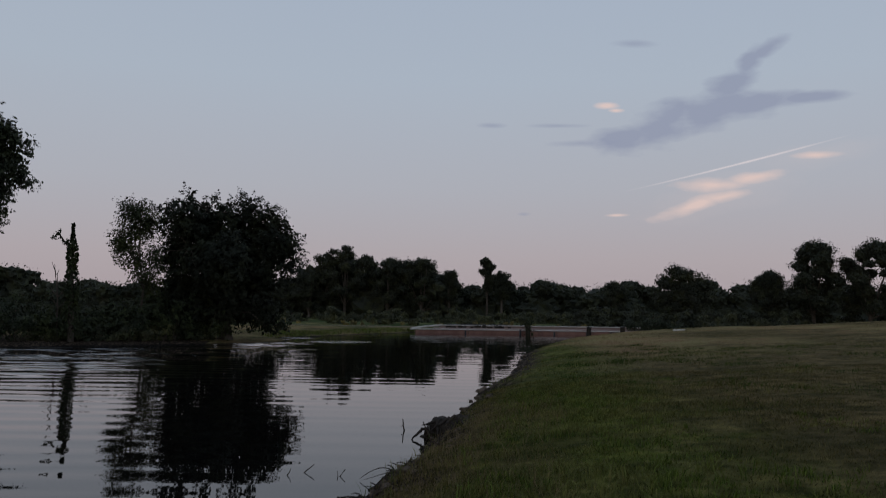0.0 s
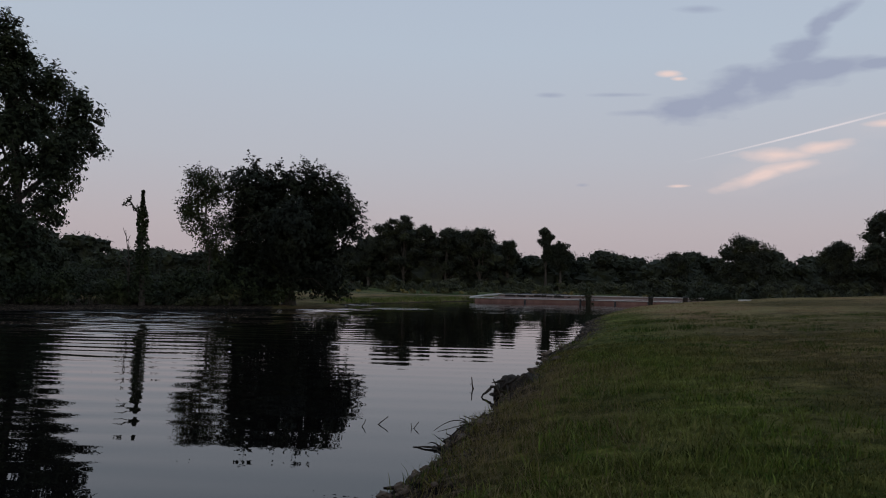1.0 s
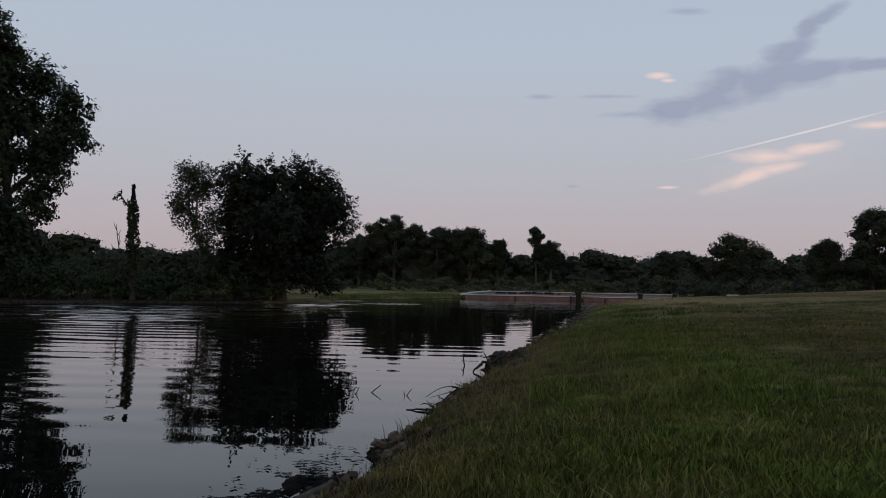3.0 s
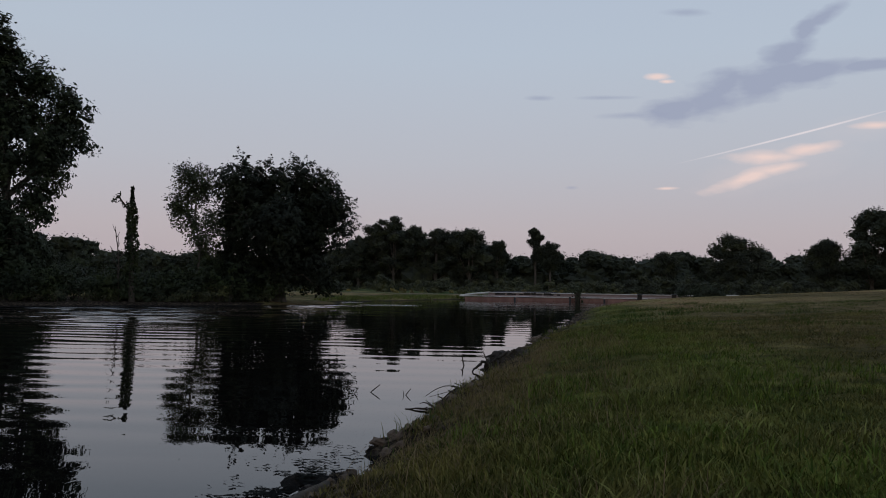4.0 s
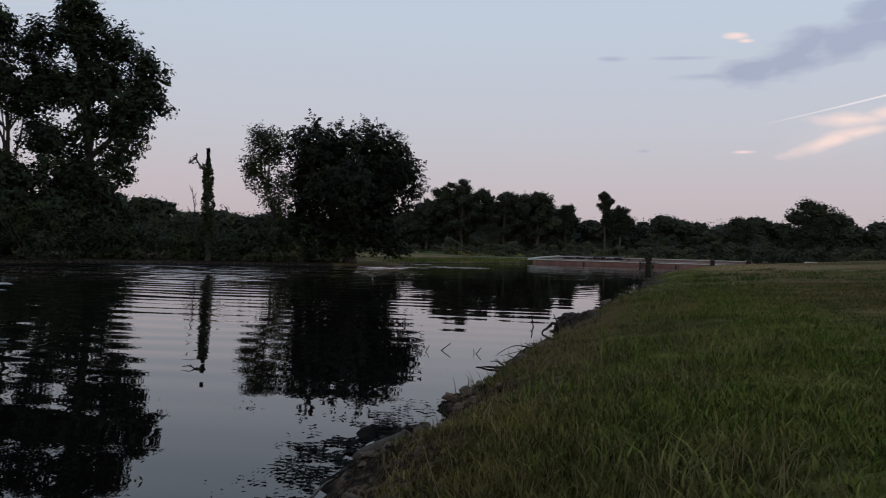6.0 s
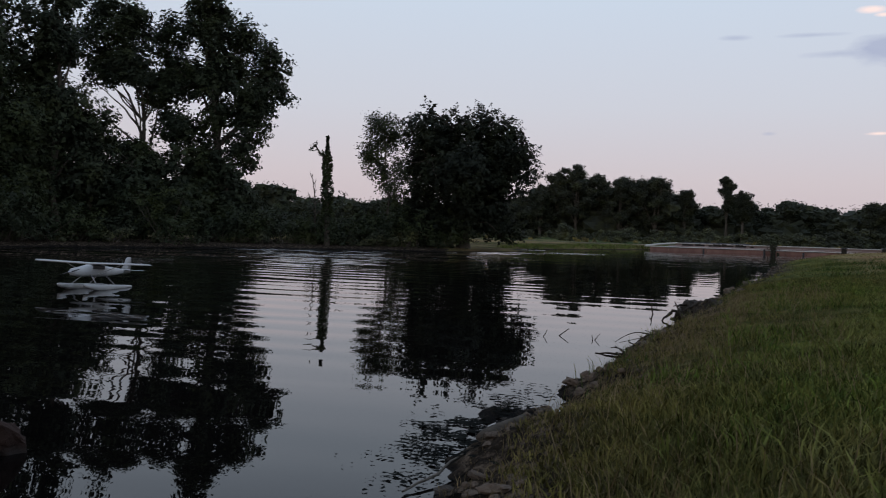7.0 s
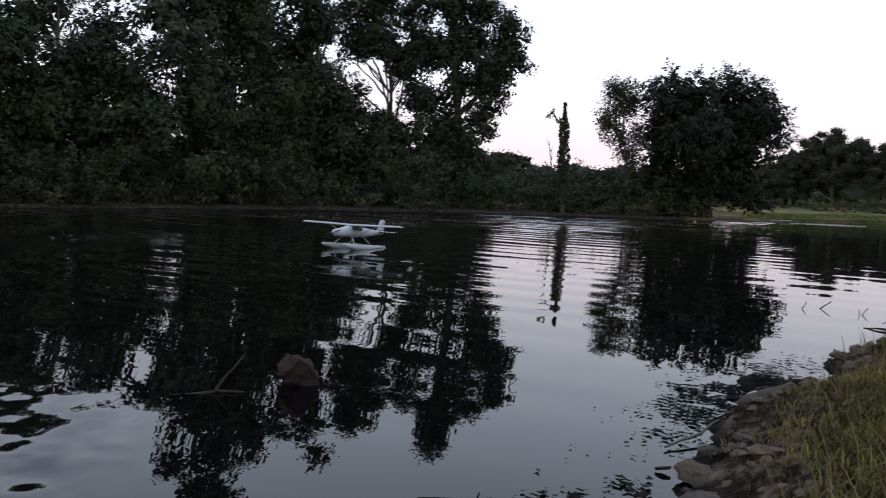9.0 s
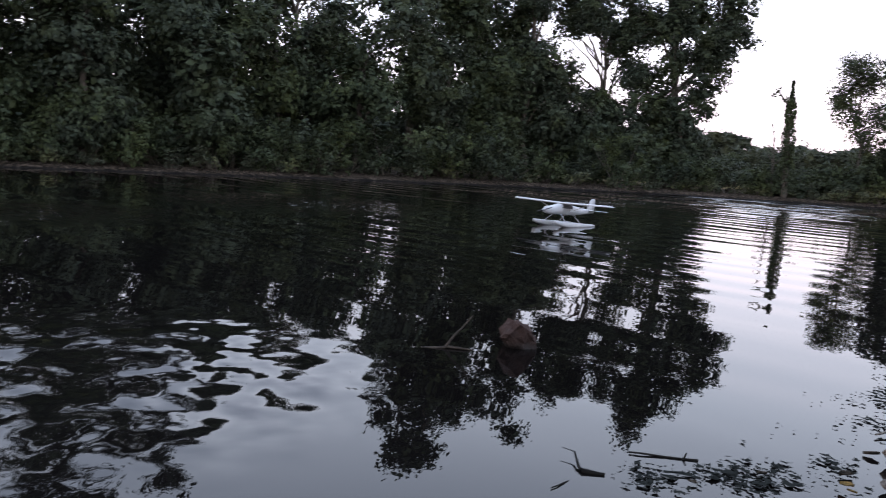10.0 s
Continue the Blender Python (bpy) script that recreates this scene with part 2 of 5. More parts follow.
def water_paint():
    p = Paint("dark pond water")
    x, y, z = p.xyz()
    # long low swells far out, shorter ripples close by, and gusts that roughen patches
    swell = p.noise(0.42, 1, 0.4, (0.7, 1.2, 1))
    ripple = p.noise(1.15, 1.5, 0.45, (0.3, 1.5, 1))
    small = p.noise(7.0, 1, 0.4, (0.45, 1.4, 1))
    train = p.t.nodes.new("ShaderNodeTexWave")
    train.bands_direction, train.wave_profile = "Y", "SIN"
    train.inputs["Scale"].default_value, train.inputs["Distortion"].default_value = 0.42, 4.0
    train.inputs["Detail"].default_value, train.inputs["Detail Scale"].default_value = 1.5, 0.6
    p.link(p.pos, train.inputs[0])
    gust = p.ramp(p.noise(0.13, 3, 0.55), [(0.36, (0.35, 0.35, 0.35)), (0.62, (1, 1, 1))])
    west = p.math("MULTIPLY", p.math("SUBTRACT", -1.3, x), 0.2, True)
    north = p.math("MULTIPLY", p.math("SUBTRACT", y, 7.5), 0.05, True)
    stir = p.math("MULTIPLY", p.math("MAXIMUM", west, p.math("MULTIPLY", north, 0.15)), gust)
    # spreading rings close to the bank
    dx, dy = p.math("ADD", x, 3.4), p.math("SUBTRACT", y, 1.9)
    off = p.math("SQRT", p.math("ADD", p.math("MULTIPLY", dx, dx), p.math("MULTIPLY", dy, dy)))
    splash = p.math("MULTIPLY", p.math("SUBTRACT", 1.5, off), 1.2, True)
    blob = p.noise(6.5, 1.5, 0.45)
    ruffle = None
    for cx, cy, size in ((-12.0, 8.8, 2.6), (-13.0, 18.0, 2.4), (-10.4, 4.2, 1.8), (-4.6, 40.0, 1.8)):
        ex, ey = p.math("SUBTRACT", x, cx), p.math("SUBTRACT", y, cy)
        r = p.math("SQRT", p.math("ADD", p.math("MULTIPLY", ex, ex), p.math("MULTIPLY", ey, ey)))
        v = p.math("SUBTRACT", 1.0, p.math("DIVIDE", r, size), True)
        ruffle = v if ruffle is None else p.math("MAXIMUM", ruffle, v)
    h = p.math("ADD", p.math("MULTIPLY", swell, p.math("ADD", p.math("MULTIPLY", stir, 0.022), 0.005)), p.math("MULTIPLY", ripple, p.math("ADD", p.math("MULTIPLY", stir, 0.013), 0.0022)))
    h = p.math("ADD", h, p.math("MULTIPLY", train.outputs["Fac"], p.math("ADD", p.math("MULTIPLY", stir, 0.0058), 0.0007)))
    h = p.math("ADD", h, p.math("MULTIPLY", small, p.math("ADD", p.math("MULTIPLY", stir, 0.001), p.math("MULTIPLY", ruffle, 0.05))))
    # a breeze roughens the strip under the far bank
    breeze = p.math("MULTIPLY", p.math("MULTIPLY", p.math("SUBTRACT", y, 17.0), 0.1, True), p.math("MULTIPLY", p.math("SUBTRACT", -6.0, x), 0.2, True))
    h = p.math("ADD", h, p.math("MULTIPLY", blob, p.math("MULTIPLY", splash, 0.006)))
    p.bump(h, 1.0, 1.0)
    level = p.bsdf.inputs["Normal"].links[0].from_socket
    for scale, squash, lean, where in ((1.5, (0.4, 1.2, 1), 2.0, breeze), (5.2, (1, 1, 1), 0.6, splash)):
        slopes = p.t.nodes.new("ShaderNodeTexNoise")
        slopes.inputs["Scale"].default_value, slopes.inputs["Detail"].default_value = scale, 1.5
        stretch_ = p.t.nodes.new("ShaderNodeMapping")
        stretch_.inputs["Scale"].default_value = squash
        p.link(p.pos, stretch_.inputs[0])
        p.link(stretch_.outputs[0], slopes.inputs["Vector"])
        steps_ = [p.t.nodes.new("ShaderNodeVectorMath") for _ in range(5)]
        for node, op in zip(steps_, ("SUBTRACT", "MULTIPLY", "SCALE", "ADD", "NORMALIZE")):
            node.operation = op
        p.link(slopes.outputs["Color"], steps_[0].inputs[0])
        steps_[0].inputs[1].default_value = (0.5, 0.5, 0.5)
        p.link(steps_[0].outputs[0], steps_[1].inputs[0])
        steps_[1].inputs[1].default_value = (lean, lean, 0)
        p.link(steps_[1].outputs[0], steps_[2].inputs[0])
        p.link(where, steps_[2].inputs["Scale"])
        p.link(steps_[2].outputs[0], steps_[3].inputs[0])
        p.link(level, steps_[3].inputs[1])
        p.link(steps_[3].outputs[0], steps_[4].inputs[0])
        level = steps_[4].outputs[0]
    p.link(level, p.bsdf.inputs["Normal"])
    p.bsdf.inputs["IOR"].default_value = 1.31
    return p.done(p.ramp(p.noise(0.4, 3), [(0.3, (0.0024, 0.002, 0.0019)), (0.7, (0.0036, 0.0031, 0.003))]), 0.0, spec=0.42)


LEAF = leaf_paint("dark summer leaves", (0.021, 0.025, 0.017), (0.041, 0.050, 0.029))
# darker copy of LEAF: the round tree's self-shading put into its colour
LEAF_SHADED = leaf_paint("summer leaves darkened for shade", (0.012, 0.014, 0.010), (0.025, 0.029, 0.018))
LEAF_LIGHT = leaf_paint("pale thin leaves", (0.021, 0.027, 0.014), (0.048, 0.056, 0.026))
LEAF_SHRUB = leaf_paint("bank shrub leaves", (0.019, 0.024, 0.013), (0.041, 0.050, 0.024), 0.25)
LEAF_FAR = leaf_paint("far wood leaves", (0.017, 0.019, 0.014), (0.042, 0.046, 0.030))
DRY_WEED = leaf_paint("yellowed meadow weeds", (0.07, 0.062, 0.026), (0.22, 0.175, 0.08), 0.3)
LEAF_MEADOW = leaf_paint("grey green meadow scrub", (0.022, 0.026, 0.017), (0.072, 0.073, 0.044), 0.3)
BARK = bark_paint("grey brown bark", (0.035, 0.028, 0.022), (0.11, 0.09, 0.07))
BARK_PALE = bark_paint("pale weathered wood", (0.045, 0.038, 0.03), (0.15, 0.125, 0.10))
DRIFT = bark_paint("wet dead wood", (0.006, 0.005, 0.004), (0.06, 0.046, 0.034))
BARK_LOG = bark_paint("worn log bark", (0.022, 0.018, 0.014), (0.10, 0.08, 0.06))
STONE = stone_paint("bank stone", (0.022, 0.017, 0.013), (0.205, 0.155, 0.118), (0.065, 0.05, 0.034))
STONE_RED = stone_paint("red brown stone", (0.012, 0.007, 0.006), (0.060, 0.034, 0.027), (0.028, 0.021, 0.017))
PEBBLE = stone_paint("pale pebble", (0.10, 0.095, 0.085), (0.26, 0.25, 0.235), (0.2, 0.19, 0.17))
GROUND = ground_paint()
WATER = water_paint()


def grass_paint():
    p = Paint("lawn blades")
    c = turf_colour(p)
    c = p.mix(p.geo.outputs["Random Per Island"], p.mix(0.75, c, (0.008, 0.009, 0.002)), p.mix(0.32, c, (0.27, 0.235, 0.085)))
    return p.done(c, 0.8, spec=0.04)


GRASS = grass_paint()


def tuft_paint(name, dark, light):
    p = Paint(name)
    c = p.mix(p.geo.outputs["Random Per Island"], dark, light)
    c = p.mix(p.ramp(p.noise(1.4, 3), [(0.45, (0, 0, 0)), (0.7, (1, 1, 1))]), c, (0.17, 0.15, 0.05))
    return p.done(c, 0.7, spec=0.06)


GRASS_TALL = tuft_paint("lush grass blades", (0.028, 0.050, 0.007), (0.125, 0.160, 0.030))
GRASS_DARK = tuft_paint("coarse weed blades", (0.012, 0.028, 0.004), (0.05, 0.085, 0.014))


def plain_paint(name, a, b, scale, rough=0.8, bump=0.3, spec=0.3, squash=None):
    p = Paint(name)
    n = p.noise(scale, 5, 0.65, squash)
    p.bump(n, bump, 0.02)
    return p.done(p.ramp(p.math("ADD", p.math("MULTIPLY", n, 0.6), p.math("MULTIPLY", p.noise(scale * 0.13, 3), 0.4)), [(0.3, a), (0.7, b)]), rough, spec=spec)


STRAW = plain_paint("dead straw", (0.07, 0.051, 0.027), (0.25, 0.19, 0.10), 9, 0.85, spec=0.05)
REDWALL = plain_paint("red stained planks", (0.15, 0.075, 0.058), (0.33, 0.18, 0.14), 3, 0.85, squash=(1, 1, 0.3))
CONCRETE = plain_paint("pale concrete", (0.40, 0.37, 0.335), (0.62, 0.575, 0.52), 2.5, 0.85)
CONCRETE_PINK = plain_paint("worn pinkish concrete", (0.17, 0.115, 0.095), (0.28, 0.2, 0.17), 2.0, 0.9)
WEED = plain_paint("sodden pond weed", (0.008, 0.009, 0.009), (0.022, 0.023, 0.02), 6, 0.95, spec=0.0)
LITTER = plain_paint("yellow fallen leaf", (0.14, 0.085, 0.02), (0.26, 0.17, 0.05), 8, 0.7)
SODDEN = plain_paint("black sodden wood", (0.004, 0.004, 0.004), (0.016, 0.014, 0.012), 14, 0.9, spec=0.03)
WHITE = plain_paint("white painted foam", (0.36, 0.36, 0.36), (0.44, 0.44, 0.43), 5, 0.4, 0.05)
DARK = plain_paint("dark plastic", (0.02, 0.02, 0.022), (0.05, 0.05, 0.052), 12, 0.35, 0.05)
GREY = plain_paint("grey metal wire", (0.25, 0.25, 0.26), (0.4, 0.4, 0.41), 20, 0.4, 0.05)


# ---- mesh helpers ----
def mesh_of(name, verts, faces, smooth=True):
    """A mesh from arrays: verts (n, 3), faces (m, k) all with k corners."""
    verts, faces = np.asarray(verts, np.float32), np.asarray(faces, np.int32)
    me = bpy.data.meshes.new(name)
    n, (m, k) = len(verts), faces.shape
    me.vertices.add(n)
    me.vertices.foreach_set("co", verts.ravel())
    me.loops.add(m * k)
    me.loops.foreach_set("vertex_index", faces.ravel())
    me.polygons.add(m)
    me.polygons.foreach_set("loop_start", np.arange(0, m * k, k, dtype=np.int32))
    me.polygons.foreach_set("use_smooth", np.full(m, smooth))
    me.update(calc_edges=True)
    return me


def part(name, me, material, parent=None, label=""):
    if isinstance(me, bmesh.types.BMesh):
        bm, me = me, bpy.data.meshes.new(name)
        bm.to_mesh(me)
        bm.free()
    me.name = name
    if not me.materials:
        me.materials.append(material)
    ob = new(name, me)
    ob.parent = parent
    return tagged(ob, label)


def base(name, where, label, category, group="", kind="", turn=0.0):
    ob = new(name)
    ob.empty_display_size = 0.2
    ob.location = where
    ob.rotation_euler[2] = radians(turn)
    return tagged(ob, label, category, group, kind)


def tubes(lines, sides=6):
    """Quads for tapering round limbs; lines: lists of (point, radius)."""
    vs, fs, at = [], [], 0
    ring = np.arange(sides) * 2 * np.pi / sides
    for line in lines:
        pts = np.array([p for p, _ in line], float)
        rad = np.array([r for _, r in line], float)
        way = np.gradient(pts, axis=0)
        way /= np.linalg.norm(way, axis=1)[:, None] + 1e-9
        side = np.cross(way, np.where(np.abs(way[:, 2:3]) > 0.9, [[1, 0, 0]], [[0, 0, 1]]))
        side /= np.linalg.norm(side, axis=1)[:, None] + 1e-9
        up = np.cross(side, way)
        v = pts[:, None] + rad[:, None, None] * (np.cos(ring)[None, :, None] * side[:, None] + np.sin(ring)[None, :, None] * up[:, None])
        vs.append(v.reshape(-1, 3))
        for i in range(len(line) - 1):
            for j in range(sides):
                k = (j + 1) % sides
                fs.append((at + i * sides + j, at + i * sides + k, at + (i + 1) * sides + k, at + (i + 1) * sides + j))
        at += len(line) * sides
    return np.concatenate(vs), np.array(fs)


def limb(rng, a, b, r0, r1, steps=6, wobble=0.08, sag=0.0):
    """A crooked limb from a to b."""
    a, b = np.array(a, float), np.array(b, float)
    span = np.linalg.norm(b - a)
    out_, drift = [], np.zeros(3)
    for i in range(steps + 1):
        f = i / steps
        if 0 < i < steps:
            drift = drift + rng.normal(0, wobble * span / steps, 3)
        p = a + (b - a) * f + drift * (1 - f * 0.5)
        p[2] += sag * span * math.sin(f * math.pi)
        out_.append((p, r0 + (r1 - r0) * f))
    return out_


def leaf_cards(rng, centres, size, droop=0.3, out=None, along=None):
    """Small pointed leaves round the given centres; with out, they face outward and up; with along, they point that way."""
    n = len(centres)
    a = rng.normal(size=(n, 3)) if along is None else along + rng.normal(size=(n, 3)) * 0.35
    a[:, 2] -= droop
    if out is None:
        face = rng.normal(size=(n, 3))
    else:
        face = out * 0.9 + np.array([0, 0, 0.45]) + rng.normal(size=(n, 3)) * 0.45
    face /= np.linalg.norm(face, axis=1)[:, None] + 1e-9
    a -= face * (a * face).sum(1)[:, None]
    a /= np.linalg.norm(a, axis=1)[:, None] + 1e-9
    b = np.cross(a, face)
    s = size * rng.uniform(0.6, 1.35, (n, 1))
    a, b = a * s * 0.5, b * s * 0.3
    v = np.stack([centres - a, centres + b - a * 0.2, centres + a, centres - b - a * 0.2], 1).reshape(-1, 3)
    f = np.arange(n * 4).reshape(-1, 4)
    return v, f


def clumps(rng, blobs, count, per, spread, hollow=0.45):
    """Sprigs toward the outside of the crown's lobes (x, y, z, radius, half height): their feet, and the place, outward way and direction of each leaf."""
    blobs = np.array(blobs, float)
    weight = blobs[:, 3] ** 2 * blobs[:, 4]
    pick = rng.choice(len(blobs), count, p=weight / weight.sum())
    d = rng.normal(size=(count, 3))
    d /= np.linalg.norm(d, axis=1)[:, None]
    r = (hollow + (1 - hollow) * rng.uniform(0, 1, count) ** 0.6)[:, None]
    c = blobs[pick, :3] + d * r * np.stack([blobs[pick, 3], blobs[pick, 3], blobs[pick, 4]], 1)
    twig = d * np.array([1, 1, 0.7]) + rng.normal(0, 0.4, (count, 3)) + np.array([0, 0, 0.12])
    twig /= np.linalg.norm(twig, axis=1)[:, None]
    one = np.cross(twig, rng.normal(size=(count, 3)))
    one /= np.linalg.norm(one, axis=1)[:, None] + 1e-9
    two = np.cross(twig, one)
    twig, one, two = (np.repeat(w, per, 0) for w in (twig, one, two))
    n = count * per
    u = rng.uniform(-0.6, 1.0, (n, 1))
    slim = 0.62 * (1 - 0.8 * np.clip(u, 0, 1))
    p, q = rng.uniform(-1, 1, (n, 1)), rng.uniform(-1, 1, (n, 1))
    leaves = np.repeat(c, per, 0) + spread * 1.4 * (twig * u + one * p * slim + two * q * slim * 0.6)
    return c, leaves, np.repeat(d, per, 0), twig * 0.9 + one * np.sign(p) * 0.6


def broken(rng, lobes, pieces=6):
    """Each lobe of a crown breaks up into smaller ones, with air between them."""
    out_ = []
    for x, y, z, r, h in lobes:
        for _ in range(pieces):
            d = rng.normal(size=3)
            d *= rng.uniform(0.3, 0.75) / np.linalg.norm(d)
            k = rng.uniform(0.25, 0.6)
            out_.append((x + d[0] * r, y + d[1] * r, z + d[2] * h, r * k, h * k))
    return np.array(out_)


def make_tree(name, where, lobes, label, leaves=9000, size=0.17, spread=0.26, per=28, trunk=0.2, seed=1, paint=None, bark=None,
              limbs=14, twigs=120, category="tree", group="", floor=0.15, core=0, pieces=6, swell=1.0, forks=()):
    """A tapered trunk, limbs toward the lobes of the crown, and a crown of many small leaves in clumps."""
    rng = np.random.default_rng(seed)
    paint, bark = paint or LEAF, bark or BARK
    tree = base(name, where, label, category, group)
    lobes = np.array(lobes, float) * np.array([1, 1, 1, swell, swell])
    top = lobes[np.argmax(lobes[:, 2])]
    height = top[2]
    stem = limb(rng, (0, 0, -0.25), (top[0] * 0.6, top[1] * 0.6, height * 0.93), trunk, trunk * 0.18, 9, 0.10)
    stem[0] = (stem[0][0], trunk * 1.6)
    v, f = tubes([stem], 8)
    part("trunk", mesh_of("trunk", v, f), bark, tree)
    c, pts, ways, along = clumps(rng, broken(rng, lobes, pieces), max(8, leaves // per), per, spread)
    mid = lobes[:, :3].mean(0)
    ways = ways * 0.6 + (pts - mid) / (np.linalg.norm(pts - mid, axis=1)[:, None] + 0.1) * 0.5
    ways, along, pts = ways[pts[:, 2] > floor], along[pts[:, 2] > floor], pts[pts[:, 2] > floor]
    lines, main = [], []
    order = rng.permutation(len(c))
    spine = np.array([p for p, _ in stem])
    for i in order[:limbs]:
        low = spine[(spine[:, 2] < c[i][2] * 0.85) & (spine[:, 2] > height * 0.12)]
        start = low[-1] if len(low) else spine[1]
        main.append(limb(rng, start, c[i], trunk * 0.36, trunk * 0.07, 6, 0.16, 0.06))
    for end in forks:
        main.append(limb(rng, spine[3] + (spine[5] - spine[3]) * rng.uniform(0.1, 0.9), end, trunk * 0.42, trunk * 0.12, 7, 0.14, 0.06))
    for line_ in main:
        v, f = tubes([line_], 5)
        part("limb", mesh_of("limb", v, f), bark, tree)
    joints = np.array([p for ln in main for p, _ in ln[2:]]) if main else spine
    for i in order[limbs:limbs + twigs]:
        near = joints[np.argmin(((joints - c[i]) ** 2).sum(1))]
        lines.append(limb(rng, near, c[i], trunk * 0.09, 0.006, 3, 0.15))
    if lines:
        v, f = tubes(lines, 4)
        tagged(part("twig_work", mesh_of("twig_work", v, f), bark, tree), kind="stuff")
    if core:
        _, deep, inner, lie = clumps(rng, lobes * np.array([1, 1, 1, 0.72, 0.72]), core // 4, 4, size, 0.0)
        inner, lie, deep = inner[deep[:, 2] > floor], lie[deep[:, 2] > floor], deep[deep[:, 2] > floor]
        pts, ways, along = np.concatenate([pts, deep]), np.concatenate([ways, inner]), np.concatenate([along, lie])
    v, f = leaf_cards(rng, pts, size * np.where(np.arange(len(pts)) < len(pts) - (len(deep) if core else 0), 1.0, 1.9)[:, None], 0.2, ways, along)
    part("crown", mesh_of("crown", v, f, False), paint, tree)
    return tree


def auto_lobes(rng, height, radius, low, count=11, lean=(0, 0)):
    """Lobes of an uneven crown between the heights low and height."""
    out_ = []
    for i in range(count):
        f = (i + 0.5) / count
        z = low + (height - low) * f
        girth = radius * (0.55 + 0.45 * math.sin(math.pi * min(1.0, 0.25 + f * 0.75)))
        a = rng.uniform(0, 2 * math.pi)
        r = girth * rng.uniform(0.1, 0.6)
        lobe = girth * rng.uniform(0.55, 0.8)
        out_.append((math.cos(a) * r + lean[0] * f, math.sin(a) * r + lean[1] * f, min(z, height - lobe * 0.6), lobe, lobe * rng.uniform(0.65, 0.9)))
    return out_


# ---- ground, pond and bank ----
SHORE = np.array([(-0.6, -30), (-0.6, 2.0), (-0.68, 3.3), (-0.80, 4.1), (-0.74, 5.0), (-0.56, 6.2), (-0.34, 8.2), (0.13, 10.6), (0.34, 12.2), (1.1, 17.5), (1.8, 20.5),
                  (3.0, 30.0), (5.5, 40), (9.5, 50), (13.5, 58.0), (-1.7, 58.0), (-5.2, 50.5), (-8.3, 43.5), (-7.0, 40.5), (-6.9, 38.6), (-9.0, 35.6),
                  (-11.0, 33.9), (-13.2, 32.2), (-16.2, 29.6), (-19.6, 23.2), (-21.0, 16.4), (-21.5, 11.0), (-22.2, 4.0), (-22.0, -30)])


def shore_distance(x, y):
    """Metres to the water's edge: positive on land."""
    p = np.stack([x, y], -1)
    best, inside = np.full(x.shape, 1e9), np.zeros(x.shape, bool)
    for (ax, ay), (bx, by) in zip(SHORE, np.roll(SHORE, -1, 0)):
        ab = np.array([bx - ax, by - ay])
        f = np.clip(((p - (ax, ay)) @ ab) / (ab @ ab), 0, 1)
        best = np.minimum(best, np.hypot(x - ax - f * ab[0], y - ay - f * ab[1]))
        if ay != by:
            inside ^= ((ay > y) != (by > y)) & (x < (bx - ax) * (y - ay) / (by - ay) + ax)
    return np.where(inside, -best, best)


def waves(x, y):
    return (np.sin(x * 1.7 + 0.6 * y) * np.sin(y * 1.3 - 0.4 * x) * 0.5 + np.sin(x * 4.1 - y * 2.3) * 0.3 + np.sin(x * 7.7 + y * 9.1 + 1.3) * 0.2)


def patchy(x, y, scale, seed=0):
    """Smooth random patches between 0 and 1."""
    u, w = np.asarray(x) * scale, np.asarray(y) * scale
    i, j = np.floor(u).astype(np.int64), np.floor(w).astype(np.int64)
    fu, fw = u - i, w - j
    fu, fw = fu * fu * (3 - 2 * fu), fw * fw * (3 - 2 * fw)

    def cell(a, b):
        v = np.sin(a * 127.1 + b * 311.7 + seed * 74.7) * 43758.5453
        return v - np.floor(v)

    return (cell(i, j) * (1 - fu) + cell(i + 1, j) * fu) * (1 - fw) + (cell(i, j + 1) * (1 - fu) + cell(i + 1, j + 1) * fu) * fw


def ground_height(x, y):
    d = shore_distance(x, y) + 0.07 * np.sin(y * 3.1) + 0.05 * np.sin(y * 7.3 + x)
    lawn = (x > -1.2) & (y < 57.9)
    rise = np.where(lawn, 0.36 * (1 - np.exp(-np.maximum(d, 0) / 0.55)) + 0.062 * np.minimum(np.maximum(d, 0), 22), 0.10 * (1 - np.exp(-np.maximum(d, 0) / 0.5)) + 0.18 * (1 - np.exp(-np.maximum(d, 0) / 4)))
    back = np.clip((y - 47) / 10, 0, 1)
    rise = np.where(lawn, rise * (1 - back) + np.minimum(rise, 0.75) * back, rise)
    rise = rise + waves(x * 0.5, y * 0.5) * 0.03 * np.clip(d / 1.5, 0, 1)
    land = np.where(d > 0, rise, np.maximum(-1.2, d * 0.55))
    muddy = (x > -2.5) & (y > 0) & (y < 14)
    clods = 0.025 * (patchy(x, y, 7, 1) - 0.5) + 0.035 * (patchy(x, y, 17, 2) - 0.5) + 0.03 * (patchy(x, y, 35, 3) - 0.5)
    shelf = np.where((y > 2) & (y < 6.8), 0.012, 0.0) * np.exp(-((d + 0.12) / 0.16) ** 2)
    flat_ = np.exp(-(((x + 0.82 + 0.25 * (patchy(x, y, 6, 8) - 0.5)) / 0.27) ** 2 + ((y - 5.5 + 0.3 * (patchy(x, y, 9, 7) - 0.5)) / 0.5) ** 2) ** 2)
    land = land * (1 - flat_) + (0.002 + 0.03 * (patchy(x, y, 13, 4) - 0.5) + 0.03 * (patchy(x, y, 31, 6) - 0.5)) * flat_
    return np.where(muddy, land + clods * np.exp(-((d - 0.08) / 0.3) ** 2) + shelf, land)


def lawn_z(x, y):
    return float(ground_height(np.array([x]), np.array([y]))[0])


